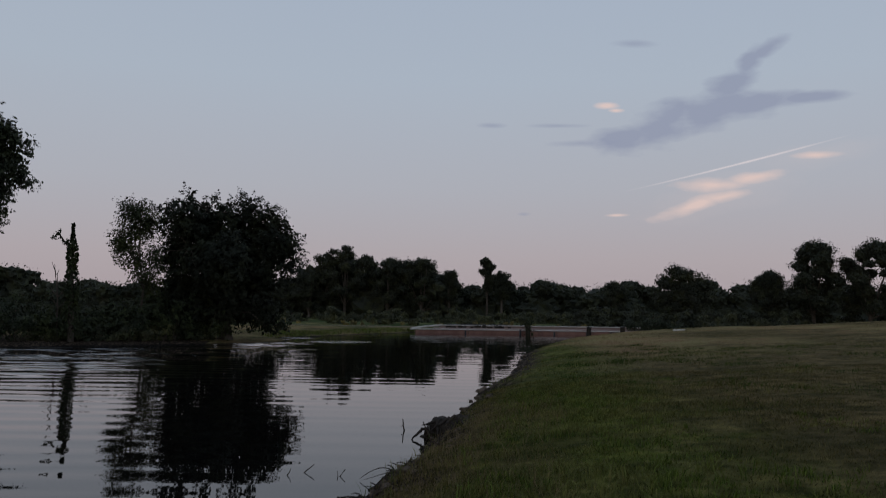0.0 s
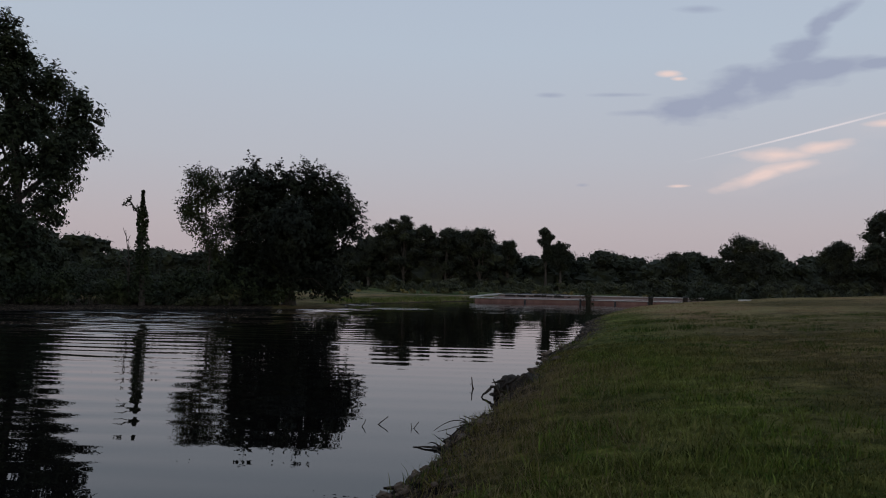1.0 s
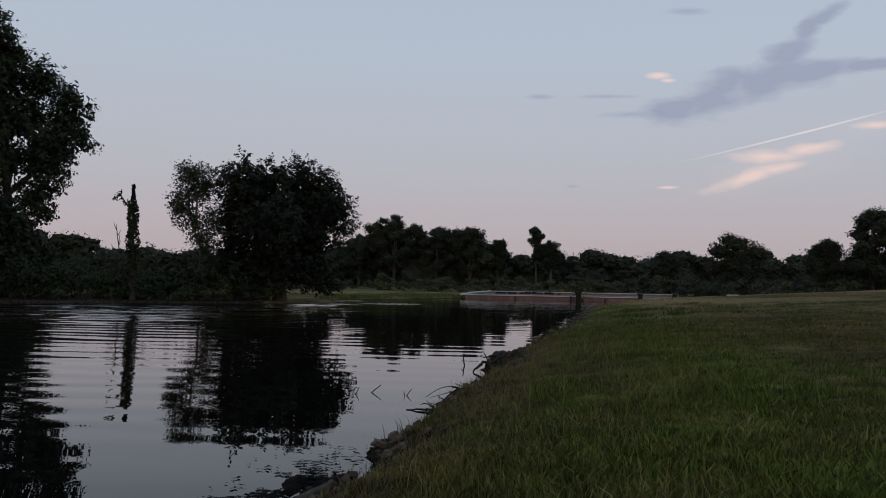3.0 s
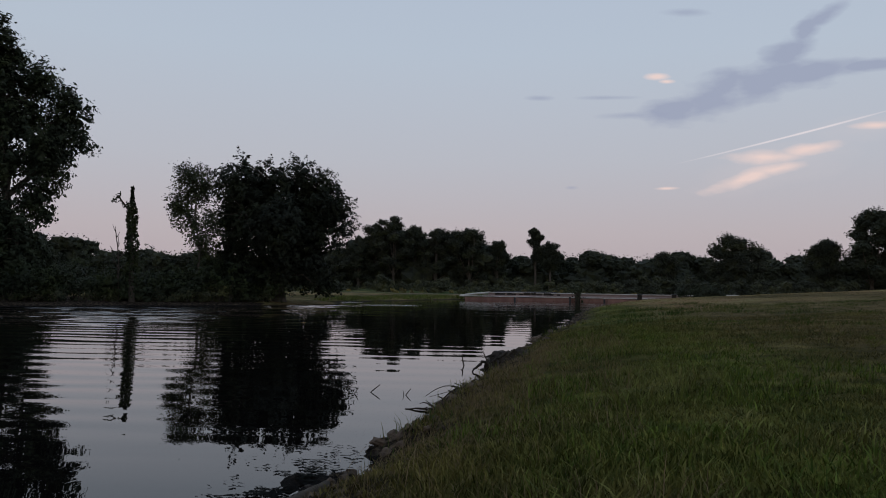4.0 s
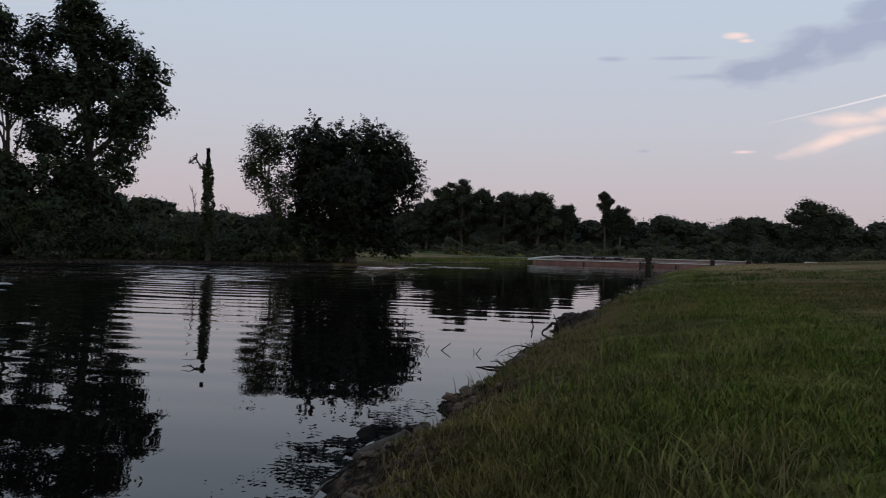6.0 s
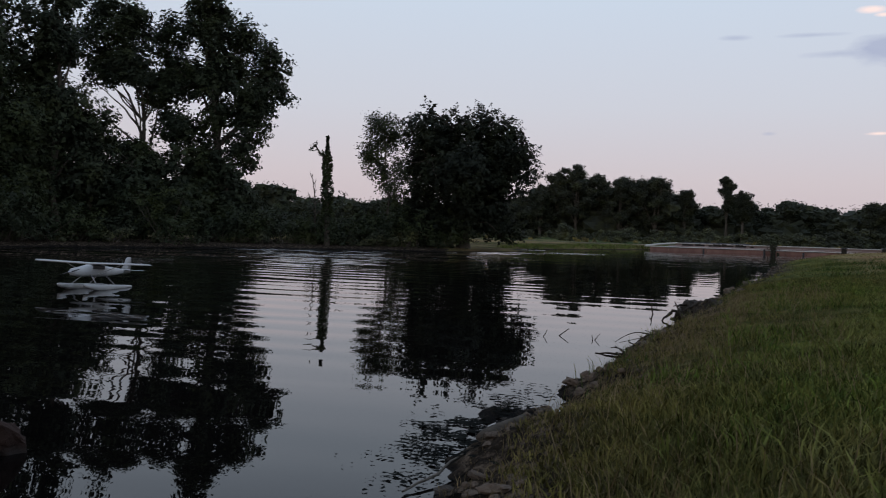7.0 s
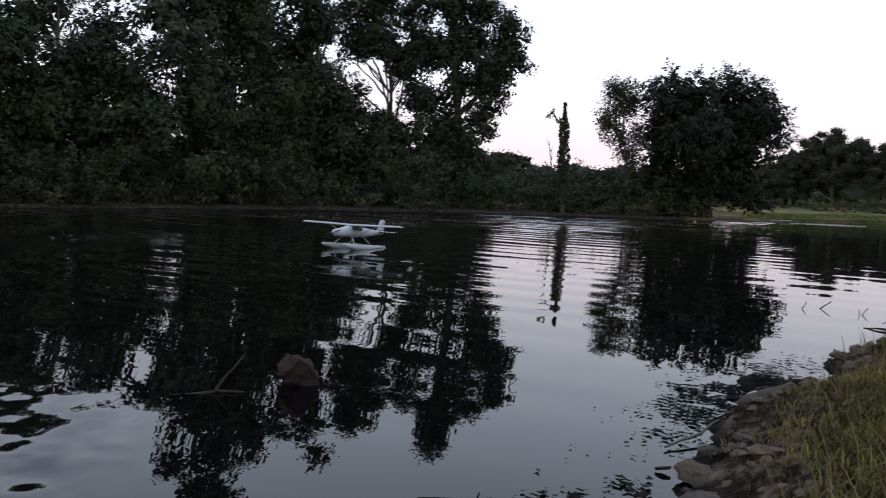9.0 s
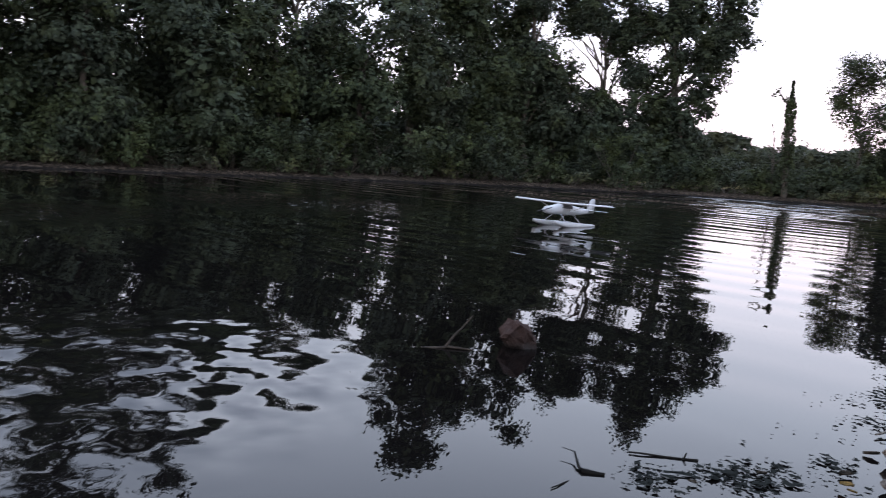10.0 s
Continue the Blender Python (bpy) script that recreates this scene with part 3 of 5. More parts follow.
def graded(spans):
    out_ = []
    for a, b, step in spans:
        out_.extend(np.arange(a, b, step))
    return np.array(out_ + [spans[-1][1]])


gx = graded([(-900, -100, 80), (-100, -30, 5), (-30, -3, 0.6), (-3, -1.5, 0.1), (-1.5, 1.0, 0.05), (1, 4, 0.12), (4, 16, 0.4), (16, 40, 1.5), (40, 100, 6), (100, 900, 80)])
gy = graded([(-900, -60, 70), (-60, -4, 4), (-4, 1, 0.5), (1, 8, 0.06), (8, 14, 0.1), (14, 62, 0.5), (62, 130, 4), (130, 900, 70)])
mx, my = np.meshgrid(gx, gy)
verts = np.stack([mx, my, ground_height(mx, my)], -1).reshape(-1, 3)
nx, ny = len(gx), len(gy)
idx = np.arange(nx * ny).reshape(ny, nx)
quads = np.stack([idx[:-1, :-1], idx[:-1, 1:], idx[1:, 1:], idx[1:, :-1]], -1).reshape(-1, 4)
tagged(part("ground", mesh_of("ground", verts, quads), GROUND), "grassy lawn and earth bank sloping to the pond", "ground", kind="structure")

bm = bmesh.new()
bmesh.ops.create_grid(bm, x_segments=24, y_segments=40, size=0.5, matrix=Matrix.Translation((-4, 14, 0)) @ Matrix.Diagonal((44, 94, 1, 1)))
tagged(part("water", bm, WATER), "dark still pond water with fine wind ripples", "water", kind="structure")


# ---- trees on the far bank ----
make_tree("round_tree", (-9.26, 37.4, 0.2), [(-1.75, -0.5, 4.9, 1.4, 1.5), (-0.6, -0.1, 5.2, 1.2, 1.25), (0.5, 0, 5.15, 1.3, 1.15), (1.7, 0.3, 4.4, 1.35, 1.4),
          (2.35, 0.3, 3.9, 1.05, 0.95), (1.9, 0.3, 4.8, 1.0, 0.9), (-1.25, -0.4, 3.3, 1.65, 1.6), (1.2, 0.2, 2.9, 1.7, 1.4), (-1.5, -0.5, 1.4, 1.15, 1.3), (0.1, 0, 1.3, 1.8, 1.3), (1.5, 0.2, 1.5, 1.1, 1.2),
          (0.2, 1.2, 3.6, 1.6, 1.8), (0.0, -1.2, 3.2, 1.6, 1.9),
          (-2.1, -0.6, 3.6, 0.9, 1.2), (-2.1, -0.6, 2.2, 0.95, 1.1), (-1.9, -0.6, 0.8, 1.0, 0.8), (1.9, 0.3, 0.9, 0.9, 0.9)],
          "broad round dark green tree at the water's edge", leaves=62000, size=0.13, spread=0.15, per=14, trunk=0.26, seed=3, paint=LEAF_SHADED, core=9000, pieces=12, swell=1.06)
make_tree("slender_tree", (-12.2, 35.9, 0.2), [(-0.55, -0.2, 5.1, 0.85, 0.8), (-0.9, -0.3, 4.2, 0.7, 0.8), (-0.7, -0.2, 3.4, 0.6, 0.7), (-0.3, -0.1, 2.6, 0.55, 0.6), (0.0, 0, 4.4, 0.65, 0.9), (0.25, 0.1, 3.4, 0.5, 0.8), (0.2, 0.1, 2.3, 0.5, 0.6), (0.3, 0.1, 1.5, 0.5, 0.6)],
          "thin pale-leaved tree beside the round tree", leaves=11500, size=0.1, spread=0.2, per=10, trunk=0.07, seed=5, paint=LEAF_LIGHT, limbs=12, twigs=90, pieces=10, swell=1.1)
make_tree("tall_tree", (-18.9, 33.0, 0.25), [(-0.8, -0.4, 10.2, 1.1, 1.3), (-1.5, -0.9, 8.9, 1.0, 1.1), (-0.4, -0.2, 8.6, 1.0, 1.2), (0.5, 0.25, 8.6, 0.9, 1.0), (1.9, 1.0, 7.2, 1.0, 0.8),
          (0.3, 0.1, 7.2, 1.0, 1.0), (-0.8, -0.4, 6.9, 1.1, 1.1), (-1.7, -1.0, 6.6, 0.85, 1.3), (1.2, 0.6, 6.3, 1.1, 0.8), (2.2, 1.2, 6.3, 0.6, 0.45), (1.6, 0.9, 8.1, 0.9, 0.8), (0.0, 0.0, 9.7, 0.7, 0.7), (0.9, 0.5, 5.2, 1.1, 0.9),
          (-0.4, -0.3, 5.2, 1.0, 1.0), (-1.3, -0.8, 4.4, 1.1, 1.0), (0.7, 0.4, 3.9, 0.9, 0.7), (0.9, 0.5, 3.2, 0.6, 0.5), (-0.5, -0.3, 3.2, 1.1, 0.9), (-2.1, -1.2, 5.8, 0.8, 0.9), (-1.9, -1.1, 4.8, 0.8, 0.8)],
          "tall dark poplar-like tree with gaps in its crown", leaves=48000, size=0.14, spread=0.26, per=14, trunk=0.26, seed=7, limbs=20, core=1500, pieces=9, swell=1.08)
make_tree("open_tree", (-21.3, 32.1, 0.25), [(-1.2, -0.9, 8.6, 1.1, 1.0), (-2.0, -1.3, 7.4, 0.7, 0.8), (-0.6, -0.5, 7.3, 0.8, 0.8), (-1.0, -0.8, 9.4, 0.8, 0.5), (-0.3, -0.2, 6.2, 0.7, 0.6), (-1.6, -1.1, 6.7, 0.4, 0.3),
          (-2.3, -1.5, 8.2, 1.0, 1.2), (-1.4, -1.0, 7.4, 0.9, 0.6), (-0.2, -0.1, 8.4, 0.9, 1.1), (-1.8, -1.2, 9.8, 1.0, 0.9), (0.3, 0.2, 7.3, 0.6, 0.8),
          (-1.6, -1.1, 6.8, 1.0, 0.6), (-0.5, -0.4, 6.7, 0.9, 0.6), (-2.4, -1.6, 6.9, 0.9, 0.7), (0.4, 0.2, 6.4, 0.7, 0.7)],
          "tree with bare forked limbs under a thin crown", leaves=27000, size=0.13, spread=0.26, per=14, trunk=0.13, seed=8, limbs=16, core=900, swell=1.05,
          forks=((-2.9, -1.9, 5.7), (-2.3, -1.5, 6.2), (-1.4, -1.0, 6.6), (-0.7, -0.5, 6.8), (0.0, 0.0, 6.8)))
BANK_TREES = [(-18.4, 32.6, 3.4, 1.3, 0.2, 5000), (-19.6, 32.4, 4.0, 1.4, 0.2, 5000), (-20.6, 29.4, 3.6, 1.4, 0.2, 5000),
              (-21.4, 30.6, 4.1, 1.5, 0.4, 6000), (-20.2, 31.4, 3.9, 1.5, 0.3, 6000), (-22.2, 28.6, 5.0, 1.6, 0.4, 6000), (-23.0, 25.8, 5.4, 1.8, 0.4, 7000),
              (-22.8, 22.6, 5.0, 1.8, 0.4, 7000), (-22.9, 18.6, 4.6, 1.8, 0.3, 7000), (-23.2, 13.2, 4.4, 1.9, 0.3, 7000), (-23.4, 9.6, 4.8, 1.9, 0.3, 7000), (-23.6, 6.2, 4.4, 1.9, 0.3, 6000),
              (-22.6, 27.3, 11.2, 2.1, 1.2, 12500), (-24.0, 24.3, 12.6, 2.6, 1.2, 16000), (-23.4, 21.5, 11.8, 2.4, 0.8, 15000), (-25.5, 18.6, 6.6, 2.0, 0.5, 9000),
              (-24.6, 16.4, 6.3, 2.0, 0.5, 9000), (-25.4, 13.2, 11.6, 2.5, 0.9, 15000), (-25.4, 9.4, 12.4, 3.0, 0.9, 17000), (-25.2, 5.2, 11.5, 2.8, 0.8, 12000),
              (-25.5, 1.0, 8.0, 2.4, 0.8, 5000), (-28.5, 22.0, 8.5, 2.6, 1.0, 6000), (-28.5, 14.0, 7.0, 2.6, 1.0, 6000), (-25.6, 27.6, 11.4, 2.0, 0.8, 10000), (-24.6, 29.3, 8.2, 1.8, 1.0, 8000),
              (-22.8, 31.4, 4.2, 1.7, 0.4, 7000), (-26.6, 15.0, 6.6, 2.4, 0.6, 7000), (-26.4, 11.3, 9.0, 2.4, 0.6, 8000), (-26.2, 7.3, 8.6, 2.5, 0.6, 8000), (-26.2, 3.2, 8.4, 2.6, 0.6, 7000), (-25.6, 17.4, 7.4, 1.9, 1.0, 4500), (-24.8, 14.8, 6.8, 1.7, 0.8, 5000)]
for i, (x, y, h, r, low, n) in enumerate(BANK_TREES):
    make_tree("bank_tree", (x, y, 0.25), auto_lobes(np.random.default_rng(40 + i), h, r, low), "dark leafy tree in the thicket on the bank", leaves=int(n * 1.3), size=0.145,
              spread=0.3, per=14, trunk=0.17, seed=60 + i, limbs=10, twigs=50, core=n // 4, group="trees of the far bank", paint=(LEAF, LEAF_SHRUB, LEAF, LEAF_SHRUB, LEAF)[i % 5])


def make_snag():
    """A dead trunk wrapped in climbing leaves, with a hooked stub."""
    rng = np.random.default_rng(11)
    snag = base("vine_covered_snag", (-13.95, 32.9, 0.2), "dead broken trunk wrapped in dark climbing vines", "dead tree")
    stem = limb(rng, (0, 0, -0.3), (-0.08, -0.05, 4.3), 0.14, 0.035, 8, 0.05)
    v, f = tubes([stem], 8)
    part("trunk", mesh_of("trunk", v, f), BARK, snag)
    stub = limb(rng, (-0.1, -0.05, 3.45), (-0.52, -0.22, 4.1), 0.05, 0.03, 5, 0.08)
    hook = limb(rng, (-0.52, -0.22, 4.1), (-0.75, -0.32, 3.8), 0.03, 0.01, 3, 0.1)
    v, f = tubes([stub, hook], 6)
    part("branch", mesh_of("branch", v, f), BARK, snag, "bare hooked stub of a branch")
    z = rng.uniform(0.1, 4.45, 2600)
    girth = 0.10 * np.clip((4.7 - z) / 1.4, 0.35, 1) + 0.07 * np.abs(np.sin(z * 2.3)) * np.clip(4.6 - z, 0, 1) + 0.09 * np.clip(1 - np.abs(z - 2.2) / 1.6, 0, 1) + np.where(z < 1.6, 0.25 * (1.6 - z), 0)
    a = rng.uniform(0, 2 * np.pi, 2600)
    r = girth * rng.uniform(0.5, 1.15, 2600)
    pts = np.stack([np.cos(a) * r - 0.08 * z / 4.3, np.sin(a) * r, z], 1)
    more = np.array([p for p, _ in stub + hook])[rng.integers(0, 9, 90)] + rng.normal(0, 0.06, (90, 3))
    v, f = leaf_cards(rng, np.concatenate([pts, more]), 0.12, 0.8)
    part("vine", mesh_of("vine", v, f, False), LEAF_SHRUB, snag, "dark climbing vine leaves")


make_snag()


def make_dead_sapling():
    rng = np.random.default_rng(13)
    thing = base("dead_sapling", (-14.5, 33.0, 0.2), "thin bare dead sapling beside the snag", "dead tree")
    lines = [limb(rng, (0, 0, -0.1), (-0.25, -0.1, 2.9), 0.04, 0.01, 7, 0.1)]
    for k in range(13):
        p = lines[0][2 + k % 5][0]
        lines.append(limb(rng, p, p + np.array([rng.uniform(-0.3, 0.35), rng.uniform(-0.2, 0.2), rng.uniform(0.1, 0.6)]), 0.022, 0.008, 3, 0.2))
    v, f = tubes(lines, 5)
    part("stem", mesh_of("stem", v, f), BARK, thing)


make_dead_sapling()


def make_shrub(where, h, r, n, seed, label, paint=None, size=0.11):
    rng = np.random.default_rng(seed)
    shrub = base("shrub", where, label, "shrub", "shrubs along the far bank")
    lobes = [(rng.uniform(-r, r) * 0.6, rng.uniform(-r, r) * 0.5, h * rng.uniform(0.15, 0.72), r * rng.uniform(0.4, 0.6), h * rng.uniform(0.22, 0.34)) for _ in range(8)]
    c, pts, ways, along = clumps(rng, lobes, n // 20, 20, 0.2, 0.2)
    v, f = tubes([limb(rng, (rng.uniform(-0.2, 0.2), rng.uniform(-0.2, 0.2), -0.1), p, 0.03, 0.006, 4, 0.12) for p in c[:7]], 4)
    tagged(part("twig_work", mesh_of("twig_work", v, f), BARK, shrub), kind="stuff")
    up_ = pts[:, 2] > 0.02
    v, f = leaf_cards(rng, pts[up_], size, 0.1, ways[up_], along[up_])
    part("foliage", mesh_of("foliage", v, f, False), paint or LEAF_SHRUB, shrub)


shrub_rng = np.random.default_rng(90)
line = np.array([(-23.7, 2.0), (-23.4, 6.5), (-23.0, 11.0), (-22.6, 16.6), (-21.1, 23.9), (-17.6, 31.0), (-14.2, 33.9), (-11.9, 35.5), (-9.9, 37.1)])
steps = np.linspace(0, len(line) - 1.001, 46)
for i, s_ in enumerate(steps):
    k = int(s_)
    p = line[k] + (line[k + 1] - line[k]) * (s_ - k)
    open_part = 30.5 < p[1] < 34.5
    h = shrub_rng.uniform(0.9, 1.5) if open_part else shrub_rng.uniform(1.4, 2.6)
    make_shrub((p[0] + shrub_rng.uniform(-0.5, 0.45), p[1] + shrub_rng.uniform(-0.2, 0.3), 0.1), h, h * shrub_rng.uniform(0.55, 0.85), int(900 + 650 * h), 100 + i,
               "low leafy shrub on the dark bank", (LEAF_SHRUB, LEAF, LEAF_SHRUB)[i % 3])
for i, s_ in enumerate(np.linspace(0.4, len(line) - 1.3, 34)):
    k = int(s_)
    p = line[k] + (line[k + 1] - line[k]) * (s_ - k) + np.array([0.75, -0.5]) * shrub_rng.uniform(0.2, 0.9)
    h = shrub_rng.uniform(0.25, 0.75)
    make_shrub((p[0], p[1], 0.12), h, h * shrub_rng.uniform(0.6, 1.1), 420, 260 + i, "low green weeds at the foot of the bank", LEAF_MEADOW, 0.09)
for i in range(12):
    x, y = shrub_rng.uniform(-29, -13), shrub_rng.uniform(36, 46)
    make_shrub((x, y, 0.25), shrub_rng.uniform(1.4, 2.6), 1.7, 1500, 150 + i, "dark shrub standing behind the bank", LEAF)


# ---- far meadow and woods ----
def cube_sphere(n=5):
    """Quads of a ball, n by n on each side of a cube."""
    g = np.linspace(-1, 1, n + 1)
    quads = []
    for axis in range(3):
        for sign in (-1, 1):
            for i in range(n):
                for j in range(n):
                    c = [(g[i], g[j]), (g[i + 1], g[j]), (g[i + 1], g[j + 1]), (g[i], g[j + 1])]
                    quads.append([np.insert(np.array(q), axis, sign) for q in (c if sign > 0 else c[::-1])])
    q = np.array(quads, float)
    return q / np.linalg.norm(q, axis=-1, keepdims=True)


BALL = cube_sphere()


def foliage_mass(rng, lobes, size, n, floor, bumps=6, ragged=0.12, filled=True, heart=0.58):
    """Close foliage: uneven dense lobes, knobbed with smaller ones, all covered with leaves."""
    lobes = np.array(lobes, float)
    knobs = []
    for x, y, z, r, h in lobes:
        for _ in range(bumps):
            d = rng.normal(size=3)
            d[2] = abs(d[2]) * 0.8
            d *= rng.uniform(0.62, 0.96) / np.linalg.norm(d)
            k = rng.uniform(0.08, 0.30)
            knobs.append((x + d[0] * r, y + d[1] * r, z + d[2] * h, r * k, r * k * rng.uniform(0.6, 1.0)))
    every = np.concatenate([lobes * np.array([1, 1, 1, 0.85, 0.85]), np.array(knobs)])
    area = every[:, 3] * every[:, 4]
    pick = rng.choice(len(every), n, p=area / area.sum())
    d = rng.normal(size=(n, 3))
    d /= np.linalg.norm(d, axis=1)[:, None]
    pts = every[pick, :3] + d * every[pick][:, [3, 3, 4]] * rng.uniform(0.7, 1.04, (n, 1)) + rng.normal(0, ragged * 0.6, (n, 3))
    ok = pts[:, 2] > floor
    v, f = leaf_cards(rng, pts[ok], size, 0.1, d[ok] + rng.normal(0, 0.8, (int(ok.sum()), 3)))
    inner = np.concatenate([lobes, np.array(knobs)]) if filled else lobes
    # the dark inside of each lobe is rugged, every lobe in its own way
    phase = rng.uniform(0, 6.28, (len(inner), 1, 1))
    rug = np.sin((BALL @ np.array([7.1, 5.3, 6.1]))[None] + phase) * np.sin((BALL @ np.array([-4.7, 8.3, 5.9]))[None] + 2 * phase) + 0.7 * np.sin((BALL @ np.array([13.1, -11.7, 12.3]))[None] + 3 * phase)
    uneven = heart + 0.16 * rug[..., None]
    solid = inner[:, None, None, :3] + BALL[None] * inner[:, None, None, :][..., [3, 3, 4]] * uneven
    solid[..., 2] = np.maximum(solid[..., 2], floor - 0.2)
    solid = solid.reshape(-1, 3)
    return np.concatenate([v, solid]), np.concatenate([f, np.arange(len(solid)).reshape(-1, 4) + len(v)])


def dome_lobes(rng, h, r, low, count=20):
    """Uneven clumps set round a high spreading crown, with air between them."""
    out_ = []
    for k in range(count):
        u = ((k + rng.uniform(0, 1)) / count) ** 0.8
        girth = r * math.sqrt(max(0.05, 1 - ((u - 0.42) / 0.66) ** 2))
        a = k * 2.4 + rng.uniform(-0.5, 0.5)
        off, lobe = girth * rng.uniform(0.25, 0.85), r * rng.uniform(0.3, 0.5)
        out_.append((math.cos(a) * off, math.sin(a) * off, low + (h - low) * u * 0.9, lobe, lobe * rng.uniform(0.6, 0.85)))
    return out_


def far_tree(x, y, h, r, low, seed, label, n=2600, size=0.5, lobes=None):
    rng_ = np.random.default_rng(seed)
    tree = base("field_tree", (x, y, 0.3), label, "tree", "trees beyond the meadow")
    lobes = lobes or dome_lobes(rng_, h, r * 1.1, low, 30 if y < 90 else 20)
    v, f = tubes([limb(rng_, (0, 0, -0.3), (0, 0, h * 0.6), 0.2, 0.08, 6, 0.05)], 7)
    part("trunk", mesh_of("trunk", v, f), BARK_PALE if seed % 3 == 0 else BARK, tree)
    for lobe in lobes[::3]:
        v, f = tubes([limb(rng_, (0, 0, low * 0.7), lobe[:3], 0.08, 0.03, 4, 0.1)], 5)
        part("limb", mesh_of("limb", v, f), BARK, tree)
    v, f = foliage_mass(rng_, [(a, b, c, d * 0.95, e * 0.95) for a, b, c, d, e in lobes], size, n, 0.35, 16, 0.10, False, 0.55)
    part("crown", mesh_of("crown", v, f, False), LEAF_FAR, tree)


# crowns with a shape of their own, by their place in the row
OWN_CROWNS = {9: [(-0.25, 0, 7.6, 0.95, 0.75), (0.3, 0, 7.0, 0.9, 0.75), (-0.2, 0, 6.3, 1.0, 0.8), (0.3, 0, 5.4, 0.9, 0.8), (0.1, 0, 4.4, 0.9, 1.0)],
              10: [(0.1, 0, 5.7, 1.2, 0.95), (-0.6, 0, 5.0, 1.1, 0.9), (0.6, 0, 4.7, 1.2, 0.9), (0.0, 0, 3.6, 1.6, 1.3)],
              12: [(0, 0, 4.9, 1.9, 1.1), (-1.7, 0, 4.2, 1.5, 1.1), (1.8, 0.2, 4.1, 1.6, 1.1), (-2.2, 0.3, 2.5, 1.2, 0.9), (2.3, 0, 2.7, 1.2, 0.8), (0, -0.3, 2.8, 2.2, 1.3), (0, 0, 3.7, 2.1, 1.1), (-0.8, 0, 5.4, 1.1, 0.8), (0.9, 0, 1.7, 1.9, 0.9), (-1.1, 0, 1.5, 1.5, 0.8)]}
FAR_TREES = [(-20.0, 112, 5.4, 3.0, 0.8), (-17.5, 110, 6.2, 2.4, 0.8), (-15.2, 111, 9.0, 2.4, 2.0), (-12.8, 110, 10.2, 2.6, 2.4), (-10.2, 112, 8.9, 2.4, 1.5),
             (-7.2, 110, 8.5, 2.5, 1.5), (-5.0, 112, 8.2, 2.3, 1.5), (-2.7, 110, 8.4, 2.4, 1.5), (0.8, 111, 6.6, 1.7, 2.0), (5.9, 111, 8.2, 0.85, 3.6),
             (7.8, 111, 6.4, 1.1, 2.4), (22.5, 109, 5.4, 1.8, 0.8), (23.8, 83, 6.0, 3.2, 1.3), (31.2, 80.5, 5.5, 1.6, 1.0), (34.8, 79, 8.4, 2.7, 1.6),
             (39.1, 77, 8.2, 2.8, 1.4), (44.0, 76, 7.5, 2.6, 1.4)]
for i, (x, y, h, r, low) in enumerate(FAR_TREES):
    far_tree(x, y, h, r, low, 200 + i, "dark broadleaf tree standing beyond the meadow", n=10500 if y < 90 else 7000, size=0.15 if y < 90 else 0.18, lobes=OWN_CROWNS.get(i))


def far_band(name, label, spots, size, n, paint, seed, squash=0.7):
    """Uncounted woods or scrub: many leafy lobes in one object."""
    rng = np.random.default_rng(seed)
    lobes = []
    for x, y, h in spots:
        lobes.append((x, y, 0.1 + h * 0.2, h * 0.62, h * 0.42))
        lobes.append((x, y + 0.2 * h, h * 0.48, h * 0.42, h * 0.34))
        for _ in range(3):
            r = h * rng.uniform(0.2, 0.34)
            lobes.append((x + rng.normal(0, h * 0.22), y + rng.normal(0, h * 0.2), 0.15 + h * rng.uniform(0.35, 0.74), r * 1.1, r * squash))
    v, f = foliage_mass(rng, lobes, size, n, 0.1, 14, size * 0.4, False)
    tagged(part(name, mesh_of(name, v, f, False), paint), label, "woods", kind="stuff")


rng = np.random.default_rng(300)
far_band("distant_woods", "taller dark grove behind the meadow", [(x, 115 + rng.uniform(-2, 3), np.interp(x, (-20, -17, -14, -3, 1), (5.6, 8.4, 9.6, 9.2, 7.4)) * rng.uniform(0.92, 1.05)) for x in np.arange(-19.5, 1, 1.1)], 0.21, 26000, LEAF_FAR, 305, 0.8)
far_band("distant_woods", "long dark wood line behind the meadow", [(x + rng.uniform(-1, 1), 116 + rng.uniform(-3, 5), rng.uniform(5.6, 6.7) + 0.5 * (x > 4)) for x in np.arange(-34, 75, 1.35)], 0.22, 70000, LEAF_FAR, 301, 0.8)
far_band("distant_woods", "far wooded rise behind the pond bank", [(x + rng.uniform(-1, 1), 92 - abs(x + 40) * 0.15 + rng.uniform(-3, 3), (5.0 if x > -46 else 6.5) * rng.uniform(0.85, 1.1)) for x in np.arange(-118, -20, 1.15)], 0.24, 54000, LEAF_FAR, 302, 0.8)
far_band("thicket_wood", "dark thicket behind the trees of the bank", [(-31 + rng.uniform(-2, 2), y, rng.uniform(3.0, 4.6)) for y in np.arange(-12, 40, 1.2)], 0.2, 24000, LEAF, 306, 0.9)
far_band("meadow_scrub", "grey green scrub scattered over the meadow", [(rng.uniform(-26, 36), rng.uniform(68, 106), rng.uniform(0.5, 1.9)) for _ in range(190)], 0.16, 34000, LEAF_MEADOW, 303, 0.8)
far_band("field_hedge", "dark hedge growth behind the lawn", [(x, 72 + 0.2 * x + rng.uniform(-2, 2), rng.uniform(1.4, 2.4)) for x in np.arange(12, 60, 0.95)], 0.17, 22000, LEAF_FAR, 304, 0.8)

